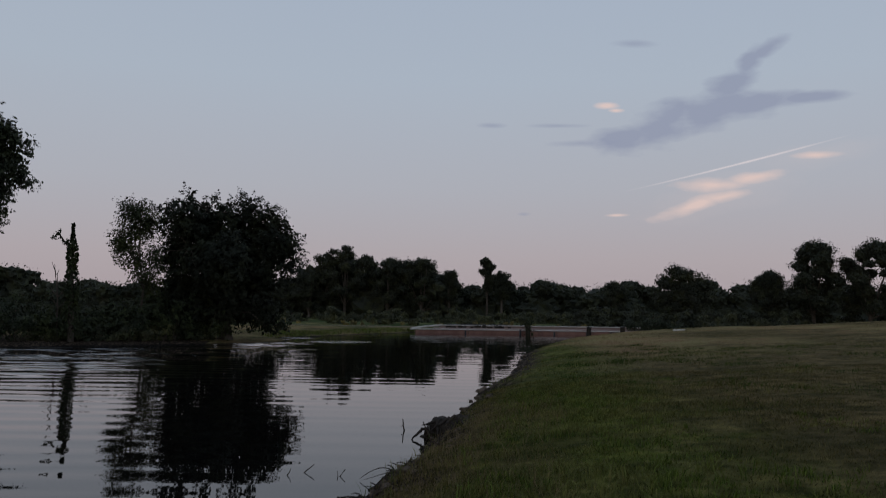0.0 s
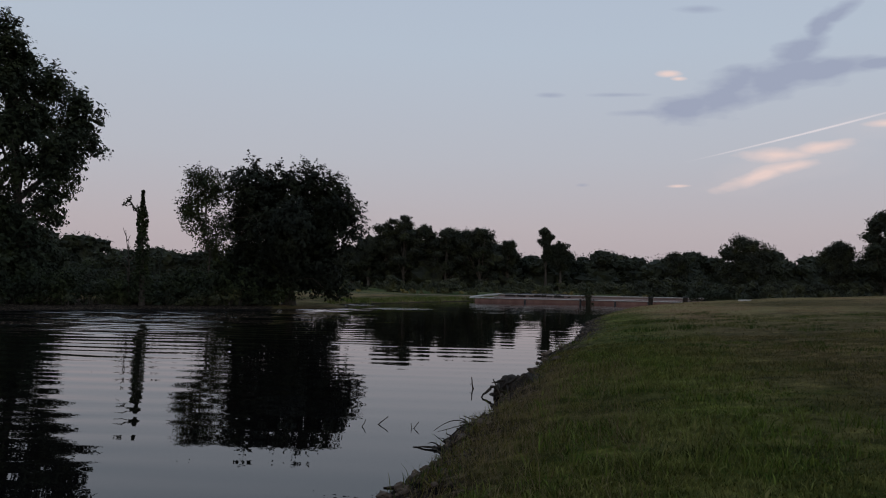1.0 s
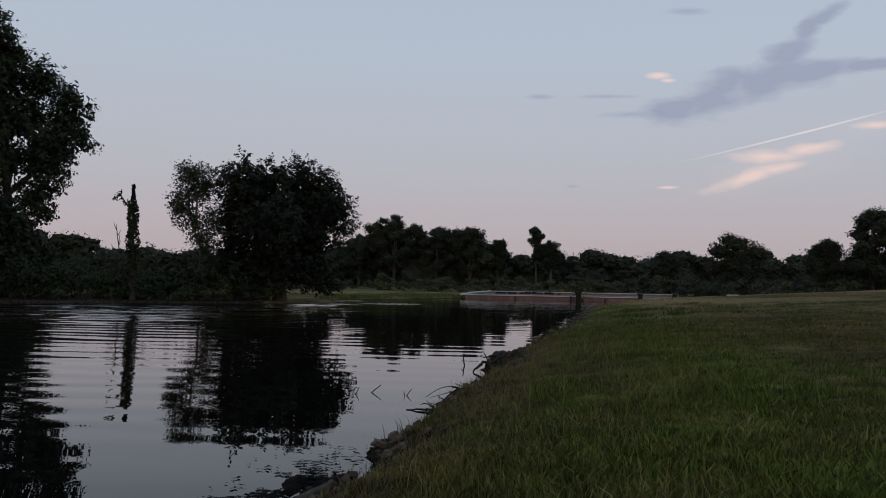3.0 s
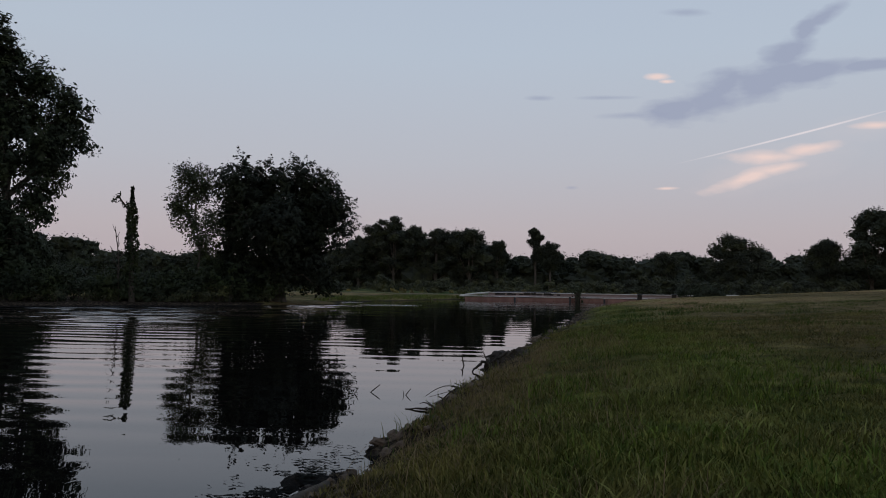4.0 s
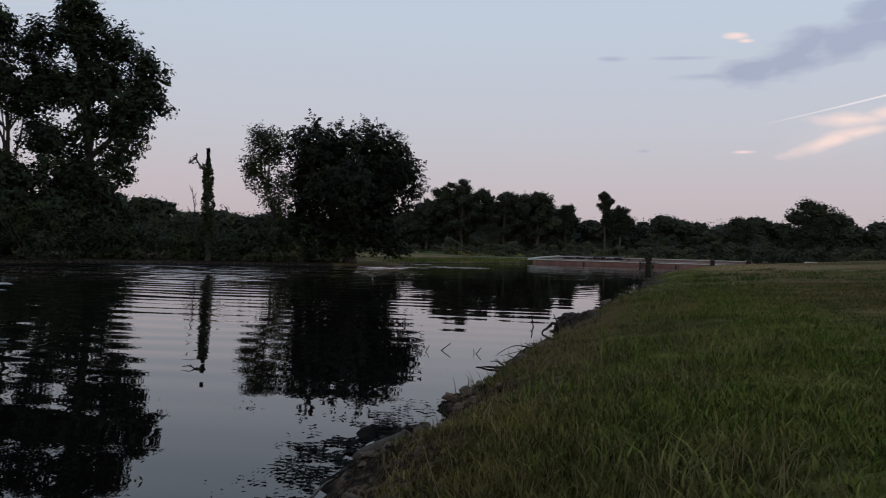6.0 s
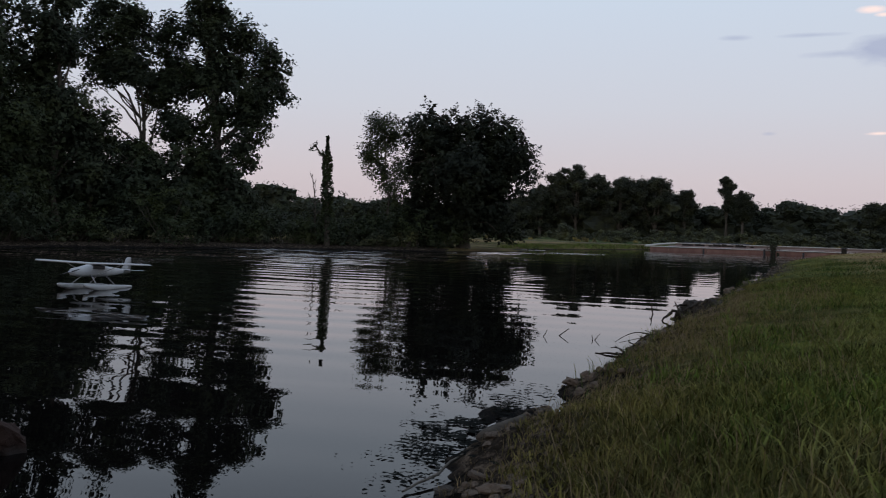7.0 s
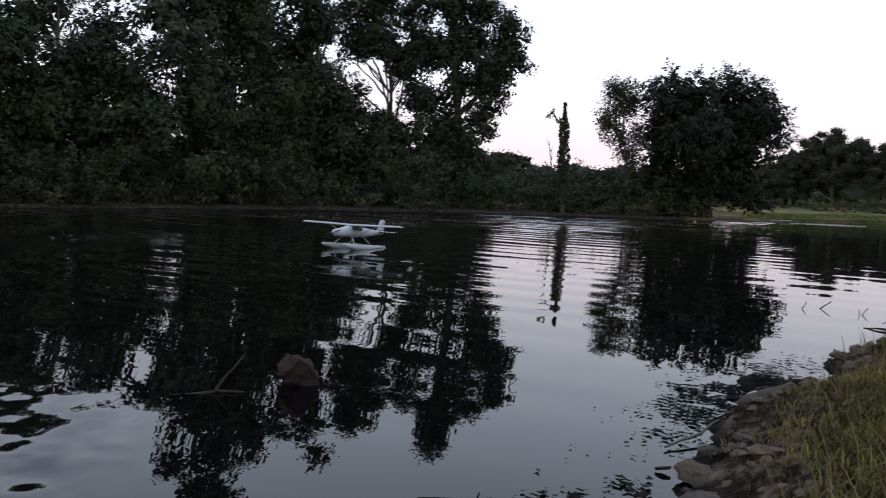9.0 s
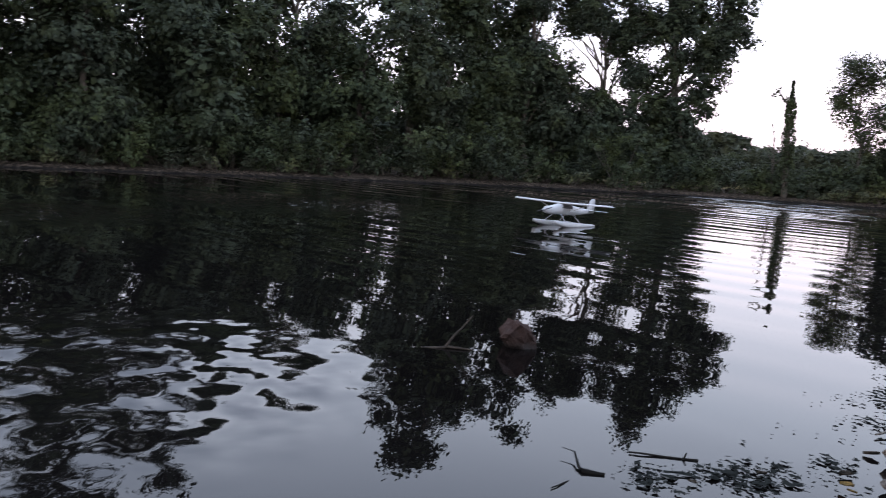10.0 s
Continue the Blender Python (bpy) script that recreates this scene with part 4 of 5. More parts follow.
far_band("dry_weeds", "yellowed weeds in patches on the meadow", [(rng.uniform(-24, 12), rng.uniform(66.5, 76), rng.uniform(0.25, 0.6)) for _ in range(38)], 0.14, 6500, DRY_WEED, 307, 0.8)


# ---- retaining wall across the pond's end ----
def box(bm, x0, x1, y0, y1, z0, z1, bevel=0.0):
    r = bmesh.ops.create_cube(bm, size=1, matrix=Matrix.Translation(((x0 + x1) / 2, (y0 + y1) / 2, (z0 + z1) / 2)) @ Matrix.Diagonal((x1 - x0, y1 - y0, z1 - z0, 1)))
    if bevel:
        edges = list({e for v in r["verts"] for e in v.link_edges})
        bmesh.ops.bevel(bm, geom=edges, offset=bevel, segments=2, affect="EDGES", profile=0.6)


def make_wall():
    wall = base("retaining_wall", (-1.7, 57.6, 0), "low red plank retaining wall with a pale concrete cap", "wall")
    plank_rng = np.random.default_rng(21)
    bm = bmesh.new()
    box(bm, 0, 1.18, -0.04, 0.04, -0.6, 0.2, 0.012)
    plank = bpy.data.meshes.new("plank")
    bm.to_mesh(plank)
    bm.free()
    for i in range(13):
        ob = part("plank", plank, REDWALL, wall)
        ob.location = (0.02 + i * 1.2, plank_rng.uniform(-0.02, 0.02), plank_rng.uniform(-0.02, 0.02))
    bm = bmesh.new()
    box(bm, -0.35, 15.9, -0.1, 0.5, 0.225, 0.27, 0.015)
    part("cap", bm, CONCRETE, wall, "pale concrete cap")
    bm = bmesh.new()
    box(bm, 1.2, 15.9, 0.52, 2.0, 0.15, 0.33, 0.02)
    part("apron", bm, CONCRETE_PINK, wall, "pinkish worn concrete step behind the cap")
    bm = bmesh.new()
    box(bm, 1.6, 16.5, 2.2, 2.5, 0.2, 0.47, 0.03)
    part("kerb", bm, CONCRETE_PINK, wall, "worn pinkish kerb behind the step")
    bm = bmesh.new()
    box(bm, 1.55, 16.55, 2.15, 2.55, 0.473, 0.52, 0.015)
    part("coping", bm, CONCRETE, wall, "thin pale coping on the kerb")
    v, f = tubes([[(Vector((-0.3, 0.45, 0.27)), 0.07), (Vector((0.7, 1.5, 0.4)), 0.07), (Vector((1.75, 2.35, 0.49)), 0.07)]], 6)
    part("wing_cap", mesh_of("wing_cap", v, f), CONCRETE, wall, "pale cap slanting up to the coping")
    for k in range(11):
        x = 2.0 + k * 0.43 + plank_rng.uniform(-0.12, 0.12)
        bm = bmesh.new()
        box(bm, x, x + plank_rng.uniform(0.2, 0.5), 1.7, 1.98, 0.333, 0.333 + plank_rng.uniform(0.1, 0.2), 0.02)
        part("driftwood_lump", bm, DRIFT, wall, "dark driftwood lying on the step")
    for x, h in ((3.4, 0.2), (7.1, 0.3), (9.4, 0.18), (11.6, 0.22), (13.2, 0.2)):
        bm = bmesh.new()
        box(bm, x - 0.06, x + 0.06, -0.22, -0.125, -0.5, h, 0.015)
        part("stake", bm, DARK, wall, "dark wooden stake")
    v, f = tubes([limb(plank_rng, (2.2, 2.3, 0.55), (6.4, 2.3, 0.55), 0.035, 0.035, 8, 0.004)], 8)
    part("pipe", mesh_of("pipe", v, f), DARK, wall, "dark pipe lying along the kerb")
    bm = bmesh.new()
    box(bm, 7.45, 7.75, -0.5, -0.22, -0.8, 0.6, 0.03)
    part("post", bm, DRIFT, wall, "weathered post with growth on it")
    v, f = leaf_cards(plank_rng, np.array([7.6, -0.36, 0.55]) + plank_rng.normal(0, 1, (220, 3)) * (0.18, 0.15, 0.3), 0.14)
    part("ivy", mesh_of("ivy", v, f, False), LEAF_SHRUB, wall, "dark ivy on the post")


make_wall()


# ---- near bank: stones, drift wood, weed ----
def make_bollard(x, top):
    bollard = base("bollard", (x, 57.25, 0), "short dark post standing at the wall's end", "post", "posts at the wall")
    bm = bmesh.new()
    box(bm, -0.14, 0.14, -0.12, 0.12, -0.7, top, 0.03)
    part("shaft", bm, DRIFT, bollard)
    bm = bmesh.new()
    box(bm, -0.17, 0.17, -0.15, 0.15, top + 0.003, top + 0.06, 0.015)
    part("cap", bm, DARK, bollard)


make_bollard(10.0, 0.5)
make_bollard(12.26, 0.55)
bm = bmesh.new()
box(bm, -0.28, 0.28, -0.2, 0.2, -0.1, 0.06, 0.015)
ob = tagged(part("concrete_slab", bm, CONCRETE), "small pale concrete slab lying in the far lawn", "slab")
ob.location = (12.6, 45, lawn_z(12.6, 45))
for k, (x, y, h) in enumerate(((13.4, 57.9, 0.9), (14.4, 58.3, 1.1), (15.6, 57.8, 0.8))):
    make_shrub((x, y, 0.3), h, 0.9, 1500, 170 + k, "dark shrub at the end of the wall", LEAF)


def stone_mesh(seed, w, d, h):
    rng_ = np.random.default_rng(seed)
    bm = bmesh.new()
    bmesh.ops.create_icosphere(bm, subdivisions=3, radius=0.5)
    shift = rng_.uniform(0, 50, 3)
    cuts = [(Vector(rng_.normal(size=3)).normalized(), rng_.uniform(0.24, 0.4)) for _ in range(11)]
    for v in bm.verts:
        p = v.co.copy()
        for c, at in cuts:
            over = p.dot(c) - at
            if over > 0:
                p -= c * over
        n = noise.noise(p * 4 + Vector(shift)) * 0.09 + noise.noise(p * 9 + Vector(shift)) * 0.07 + noise.noise(p * 19 + Vector(shift)) * 0.04
        p += p.normalized() * n
        v.co = Vector((p.x * w, p.y * d, p.z * h))
    return bm


STONES = {}


def stone(x, y, w, d, h, seed, z=None, label="rough grey brown bank stone at the water's edge", mat=None, turn=0.0):
    if seed not in STONES:
        me = bpy.data.meshes.new("stone")
        bm = stone_mesh(seed, 1, 1, 1)
        bm.to_mesh(me)
        bm.free()
        STONES[seed] = me
    ob = part("stone", STONES[seed], mat or STONE)
    ob.location = (x, y, (lawn_z(x, y) + h * 0.12) if z is None else z)
    ob.rotation_euler[2] = turn
    ob.scale = (w, d, h)
    return tagged(ob, label, "stone", "stones along the bank")


srng = np.random.default_rng(55)
for i, (x, y, w, d, h) in enumerate([(-0.57, 6.28, 0.15, 0.12, 0.09), (-0.50, 6.42, 0.12, 0.10, 0.09), (-0.44, 6.25, 0.10, 0.10, 0.08), (-0.50, 6.05, 0.10, 0.08, 0.07), (-0.58, 6.62, 0.07, 0.07, 0.06),
                                     (-0.50, 6.92, 0.06, 0.06, 0.15), (-0.46, 7.05, 0.11, 0.09, 0.07), (-0.40, 7.0, 0.10, 0.09, 0.07), (-0.36, 7.42, 0.12, 0.1, 0.10), (-0.28, 7.36, 0.10, 0.09, 0.08),
                                     (-0.65, 4.93, 0.25, 0.2, 0.09), (-0.2, 8.0, 0.14, 0.12, 0.09), (-0.08, 8.5, 0.2, 0.14, 0.1), (-0.85, 3.2, 0.12, 0.1, 0.08), (-0.64, 5.7, 0.1, 0.08, 0.06),
                                     (-0.74, 3.78, 0.22, 0.17, 0.11), (-0.88, 3.86, 0.12, 0.09, 0.09), (-1.01, 3.82, 0.05, 0.05, 0.09), (-0.78, 4.14, 0.12, 0.09, 0.07), (-0.65, 3.58, 0.24, 0.15, 0.08),
                                     (-0.71, 4.54, 0.09, 0.07, 0.05), (-0.88, 4.06, 0.07, 0.06, 0.05), (-0.81, 3.98, 0.07, 0.06, 0.05), (-0.52, 3.8, 0.14, 0.1, 0.06), (-1.0, 3.98, 0.08, 0.04, 0.03)]):
    stone(x, y, w * 0.88, d * 0.88, h * 0.85, 400 + i, turn=srng.uniform(0, 3))
for i in range(255):
    y = 2.0 + 11 * srng.uniform() ** 1.2
    x = np.interp(y, SHORE[:13, 1], SHORE[:13, 0]) + srng.normal(0.10, 0.16)
    w = srng.uniform(0.02, 0.075)
    stone(x, y, w, w * srng.uniform(0.6, 1), w * srng.uniform(0.5, 0.8), 430 + i % 24, turn=srng.uniform(0, 6))
for i in range(46):
    y = srng.uniform(12.6, 27)
    x = np.interp(y, SHORE[:13, 1], SHORE[:13, 0]) + srng.normal(-0.04, 0.14)
    w = srng.uniform(0.06, 0.2)
    stone(x, y, w, w * srng.uniform(0.6, 1), w * srng.uniform(0.5, 0.9), 430 + i % 24, turn=srng.uniform(0, 6))
stone(-0.69, 5.4, 0.055, 0.045, 0.045, 430, label="small pale pebble on the mud", mat=PEBBLE)
stone(-2.66, 3.98, 0.26, 0.22, 0.24, 480, 0.05, "red brown boulder standing out of the water", STONE_RED, 0.4)


def wood(name, lines, label, category="branch", mat=None, sides=6):
    v, f = tubes(lines, sides)
    return tagged(part(name, mesh_of(name, v, f), mat or DRIFT), label, category)


wrng = np.random.default_rng(77)
log_line = limb(wrng, (-0.83, 4.90, 0.025), (-0.69, 5.31, 0.05), 0.027, 0.022, 9, 0.06)
log_line = [(log_line[0][0], 0.003), (log_line[0][0] + (log_line[1][0] - log_line[0][0]) * 0.06, 0.022)] + log_line[1:] + [(log_line[-1][0] + (0.004, 0.012, 0), 0.004)]
wood("log", [log_line], "short weathered log half in the water", "log", BARK_LOG, 12)
wood("dead_branch", [limb(wrng, (-0.93, 4.08, 0.012), (-0.85, 4.3, 0.03), 0.004, 0.006, 5, 0.06), limb(wrng, (-0.85, 4.3, 0.03), (-0.8, 4.52, 0.05), 0.006, 0.004, 4, 0.12)], "pale dead stick on the mud", mat=BARK_PALE)
wood("dead_branch", [limb(wrng, (-1.06, 9.1, -0.02), (-0.95, 9.15, 0.07), 0.006, 0.004, 5, 0.06)], "dead twig standing out of the water")
wood("dead_branch", [limb(wrng, (-1.17, 8.95, -0.03), (-1.14, 9.0, 0.06), 0.005, 0.003, 5, 0.15)], "dead twig standing out of the water")
wood("dead_branch", [limb(wrng, (-0.7, 8.95, -0.02), (-0.64, 9.0, 0.055), 0.005, 0.003, 4, 0.08), limb(wrng, (-0.7, 8.95, 0.0), (-0.71, 8.97, 0.045), 0.004, 0.002, 3, 0.1)], "small dead twig in the water")
wood("dead_branch", [limb(wrng, (-0.23, 11.9, -0.05), (-0.26, 11.9, 0.15), 0.012, 0.006, 5, 0.12), limb(wrng, (-0.245, 11.9, 0.07), (-0.28, 11.9, 0.05), 0.006, 0.003, 3, 0.1)], "dark stick standing in the water")
# arching drift branches and black waterlogged pieces caught on the bank
wood("dead_branch", [limb(wrng, (-0.08, 8.75, 0.05), (-0.48, 8.8, 0.02), 0.006, 0.003, 9, 0.05, 0.22), limb(wrng, (-0.2, 8.8, 0.09), (-0.44, 8.7, 0.03), 0.004, 0.002, 5, 0.1)], "thin dead branch arching over the water")
wood("dead_branch", [limb(wrng, (0.02, 8.6, 0.02), (-0.33, 8.4, 0.02), 0.012, 0.005, 10, 0.06, 0.3)], "dark dead branch arching on the bank")
for k in range(30):
    y = wrng.uniform(7.6, 9.6)
    x = np.interp(y, SHORE[:13, 1], SHORE[:13, 0]) + wrng.uniform(-0.05, 0.2)
    a, ln = wrng.uniform(0, 6.28), wrng.uniform(0.08, 0.24)
    low = lawn_z(x, y)
    wood("dead_branch", [limb(wrng, (x, y, low + 0.01), (x + math.cos(a) * ln, y + math.sin(a) * ln, low + wrng.uniform(0.01, 0.09)), 0.010, 0.003, 6, 0.2, wrng.uniform(-0.05, 0.16))], "dark dead branch tangled on the bank")
wood("driftwood", [limb(wrng, (-0.6, 8.12, 0.002), (-0.32, 8.04, 0.012), 0.004, 0.016, 7, 0.07), limb(wrng, (-0.42, 8.07, 0.02), (-0.38, 7.98, 0.0), 0.012, 0.004, 3, 0.1)], "black waterlogged wood lying at the edge", "driftwood")
wood("driftwood", [limb(wrng, (-0.36, 8.3, 0.02), (-0.1, 8.45, 0.10), 0.016, 0.028, 6, 0.12)], "black waterlogged wood lying at the edge", "driftwood")
wood("driftwood", [limb(wrng, (-0.65, 6.76, 0.002), (-0.54, 6.78, 0.006), 0.006, 0.012, 5, 0.06)], "black scrap of wood floating by the stones", "driftwood")
wood("dead_branch", [limb(wrng, (-0.66, 6.34, 0.0), (-0.6, 6.36, 0.06), 0.004, 0.002, 4, 0.1), limb(wrng, (-0.63, 6.35, 0.03), (-0.58, 6.33, 0.03), 0.003, 0.002, 3, 0.1)], "small dead twig by the stones")
wood("dead_branch", [limb(wrng, (-2.98, 3.45, -0.015), (-2.84, 3.62, 0.008), 0.010, 0.009, 5, 0.12), limb(wrng, (-2.84, 3.62, 0.008), (-2.78, 3.74, 0.17), 0.008, 0.003, 5, 0.1), limb(wrng, (-2.84, 3.62, 0.008), (-2.74, 3.7, 0.0), 0.008, 0.004, 3, 0.1)], "forked dead branch in the pond")
TWIG = Vector((-1.395, 2.82, 0.004))
wood("dead_branch", [limb(wrng, TWIG + Vector((0.03, -0.19, 0)), TWIG, 0.002, 0.004, 6, 0.15), limb(wrng, TWIG, TWIG + Vector((-0.085, 0.08, 0.02)), 0.006, 0.003, 4, 0.1),
                     limb(wrng, TWIG + Vector((-0.085, 0.08, 0.02)), TWIG + Vector((-0.14, 0.075, 0.02)), 0.002, 0.001, 3, 0.1), limb(wrng, TWIG, TWIG + Vector((0.06, 0.04, 0)), 0.010, 0.006, 4, 0.1)], "dark forked twig floating by the bank", mat=SODDEN)
wood("dead_branch", [limb(wrng, (-1.40, 3.10, 0.005), (-1.22, 3.24, 0.006), 0.003, 0.005, 6, 0.06), limb(wrng, (-1.25, 3.2, 0.0), (-1.25, 3.22, 0.02), 0.004, 0.003, 3, 0.06)], "dark stick floating by the bank", mat=SODDEN)


def leaf_thing(x, y, z, size, seed, mat, label):
    """A curled fallen leaf with a raised rim."""
    rng_ = np.random.default_rng(seed)
    bm = bmesh.new()
    rows = []
    for i in range(7):
        u = i / 6
        half = size * 0.36 * math.sin(math.pi * (0.06 + 0.9 * u)) * (0.9 + 0.2 * rng_.uniform())
        rows.append([bm.verts.new(((u - 0.5) * size, half * w, 0.18 * size * abs(w) ** 1.5 + 0.1 * size * u * u)) for w in (-1, -0.5, 0, 0.5, 1)])
    for ra, rb in zip(rows, rows[1:]):
        for j in range(4):
            bm.faces.new((ra[j], rb[j], rb[j + 1], ra[j + 1]))
    bmesh.ops.solidify(bm, geom=list(bm.faces), thickness=0.0012)
    ob = part("fallen_leaf", bm, mat)
    ob.location, ob.rotation_euler = (x, y, z), (rng_.uniform(-0.2, 0.2), rng_.uniform(-0.2, 0.2), rng_.uniform(0, 6))
    tagged(ob, label, "leaf", "fallen leaves at the bank")


for k, (x, y, size) in enumerate(((-0.84, 3.53, 0.05), (-0.86, 3.83, 0.055), (-1.02, 3.3, 0.035), (-1.12, 3.03, 0.03))):
    leaf_thing(x, y, max(0.006, lawn_z(x, y) + 0.006), size, 80 + k, BARK_LOG, "curled brown dead leaf at the water's edge")
for k, (x, y, size) in enumerate(((-0.79, 3.4, 0.045), (-0.76, 3.36, 0.03))):
    leaf_thing(x, y, max(0.006, lawn_z(x, y)) + 0.012, size, 90 + k, LITTER, "yellow fallen leaf on the bank")


def rotten_mesh(seed, w, d, h):
    """A torn lump of rotten wood, ridged and pitted."""
    bm = bmesh.new()
    bmesh.ops.create_icosphere(bm, subdivisions=4, radius=0.5)
    shift = Vector((seed * 3.1, seed * 1.7, 0))
    for v in bm.verts:
        p = v.co.copy()
        q = Vector((p.x * 2.2, p.y * 2.2, p.z * 1.3)) + shift
        n = noise.noise(q) * 0.30 + noise.noise(q * 2.7) * 0.16 + abs(noise.noise(q * 6.1)) * 0.14 + noise.noise(q * 13) * 0.05
        p *= 1 + n
        p.z = min(p.z, 0.36 + 0.2 * noise.noise(q * 1.5))
        v.co = Vector((p.x * w, p.y * d, p.z * h))
    return bm


def make_stump():
    """The torn root plate of a fallen bank tree."""
    rng_ = np.random.default_rng(33)
    stump = base("root_stump", (0.12, 11.4, 0.03), "dark rotten stump with torn roots on the bank", "stump")
    for k, (x, y, z, w, h) in enumerate(((0.14, 0.0, 0.02, 0.38, 0.44), (0.27, 0.05, 0.07, 0.30, 0.40), (0.36, 0.15, 0.1, 0.26, 0.28), (-0.06, 0.02, -0.07, 0.24, 0.14))):
        lump = part("root_lump", rotten_mesh(34 + k, w, w * 0.9, h), DRIFT, stump)
        lump.location = (x, y, z)
    for k in range(26):
        a = rng_.uniform(2.6, 6.0)
        ln = rng_.uniform(0.1, 0.3)
        x0, z0_ = rng_.uniform(-0.15, 0.5), rng_.uniform(0.0, 0.24)
        v, f = tubes([limb(rng_, (x0, -0.1, z0_), (x0 + math.cos(a) * ln, -0.1 + math.sin(a) * ln, z0_ - rng_.uniform(0.0, 0.2)), 0.02, 0.005, 5, 0.3)], 6)
        part("root", mesh_of("root", v, f), DRIFT if k % 4 else BARK_LOG, stump)
    v, f = tubes([limb(rng_, (0.1, -0.5, -0.06), (-0.2, -0.55, -0.08), 0.012, 0.006, 6, 0.1), limb(rng_, (0.0, -0.52, -0.07), (-0.06, -0.6, -0.02), 0.007, 0.003, 3, 0.1)], 6)
    part("root", mesh_of("root", v, f), DRIFT, stump)
    for x0, y0, lean, top_ in ((0.02, -0.5, -0.12, 0.22), (0.08, -1.2, 0.02, 0.24), (0.12, -1.0, -0.05, 0.14)):
        v, f = tubes([limb(rng_, (x0, y0, -0.05), (x0 + lean, y0 - 0.05, top_), 0.013, 0.006, 5, 0.06)], 6)
        part("stake", mesh_of("stake", v, f), BARK_LOG, stump, "broken grey stick")


make_stump()


def scatter_flat(name, label, spots, size, mat, seed, z=0.005):
    """Flat torn scraps that float on the water."""
    rng_ = np.random.default_rng(seed)
    vs, fs = [], []
    for i, (x, y) in enumerate(spots):
        a0, s = rng_.normal(0, 0.45), size * min(2.4, math.exp(rng_.normal(-0.2, 0.6)))
        long_ = rng_.uniform(0.9, 2.6)
        ang = np.arange(9) * math.pi * 2 / 9
        rr = s * rng_.uniform(0.15, 1.25, 9)
        px_, py_ = np.cos(ang) * rr * long_, np.sin(ang) * rr
        vs.append(np.stack([x + px_ * math.cos(a0) - py_ * math.sin(a0), y + px_ * math.sin(a0) + py_ * math.cos(a0), np.maximum(z, ground_height(np.array([x]), np.array([y]))[0] + 0.006) + rng_.uniform(0, 0.006, 9)], 1))
        fs.append(np.arange(9) + i * 9)
    tagged(part(name, mesh_of(name, np.concatenate(vs), np.array(fs), False), mat), label, "pond weed", kind="stuff")


frng = np.random.default_rng(66)
spots = []
for _ in range(3600):
    x, y = frng.normal(-0.93, 0.13), frng.normal(5.2, 0.42)
    if patchy(x, y, 7, 21) * 0.6 + patchy(x, y, 18, 22) * 0.4 > 0.55:
        spots.append((x, y))
for cx, cy, rx, ry, count in ((-1.22, 2.98, 0.05, 0.06, 110), (-1.06, 3.2, 0.07, 0.07, 200), (-0.98, 3.35, 0.05, 0.07, 60), (-0.9, 3.6, 0.05, 0.05, 50), (-1.0, 4.3, 0.05, 0.06, 40)):
    for _ in range(count):
        spots.append((frng.normal(cx, rx), frng.normal(cy, ry)))
for _ in range(200):
    y = frng.uniform(2.3, 6.6)
    x = np.interp(y, SHORE[:13, 1], SHORE[:13, 0]) - np.abs(frng.normal(0, 0.2)) + 0.05
    spots.append((x, y))
scatter_flat("floating_weed", "dark sodden weed and scraps floating at the bank", spots, 0.0075, WEED, 67)


# ---- floatplane ----
def loft(rings, caps=True):
    """A closed hull through rings of equal point counts."""
    rings = np.array(rings, float)
    m, k, _ = rings.shape
    bm = bmesh.new()
    vs = [[bm.verts.new(p) for p in r] for r in rings]
    for i in range(m - 1):
        for j in range(k):
            bm.faces.new((vs[i][j], vs[i][(j + 1) % k], vs[i + 1][(j + 1) % k], vs[i + 1][j]))
    if caps:
        bm.faces.new(list(reversed(vs[0])))
        bm.faces.new(vs[-1])
    bmesh.ops.recalc_face_normals(bm, faces=bm.faces)
    for f in bm.faces:
        f.smooth = True
    return bm


def oval(x, zc, w, h, k=14, square=2.6):
    out_ = []
    for j in range(k):
        a = 2 * math.pi * j / k
        c, s = math.cos(a), math.sin(a)
        out_.append((x, math.copysign(abs(c) ** (2 / square), c) * w / 2, zc + math.copysign(abs(s) ** (2 / square), s) * h / 2))
    return out_


def foil(y, x0, chord, z, thick):
    """A wing's section at span y; the leading edge lies at x0, the tail at x0 - chord."""
    shape = [(0, 0), (0.05, 0.5), (0.25, 0.9), (0.5, 0.75), (0.8, 0.3), (1, 0.02), (0.8, -0.1), (0.4, -0.25), (0.08, -0.3)]
    return [(x0 - chord * u, y, z + thick * w) for u, w in shape]


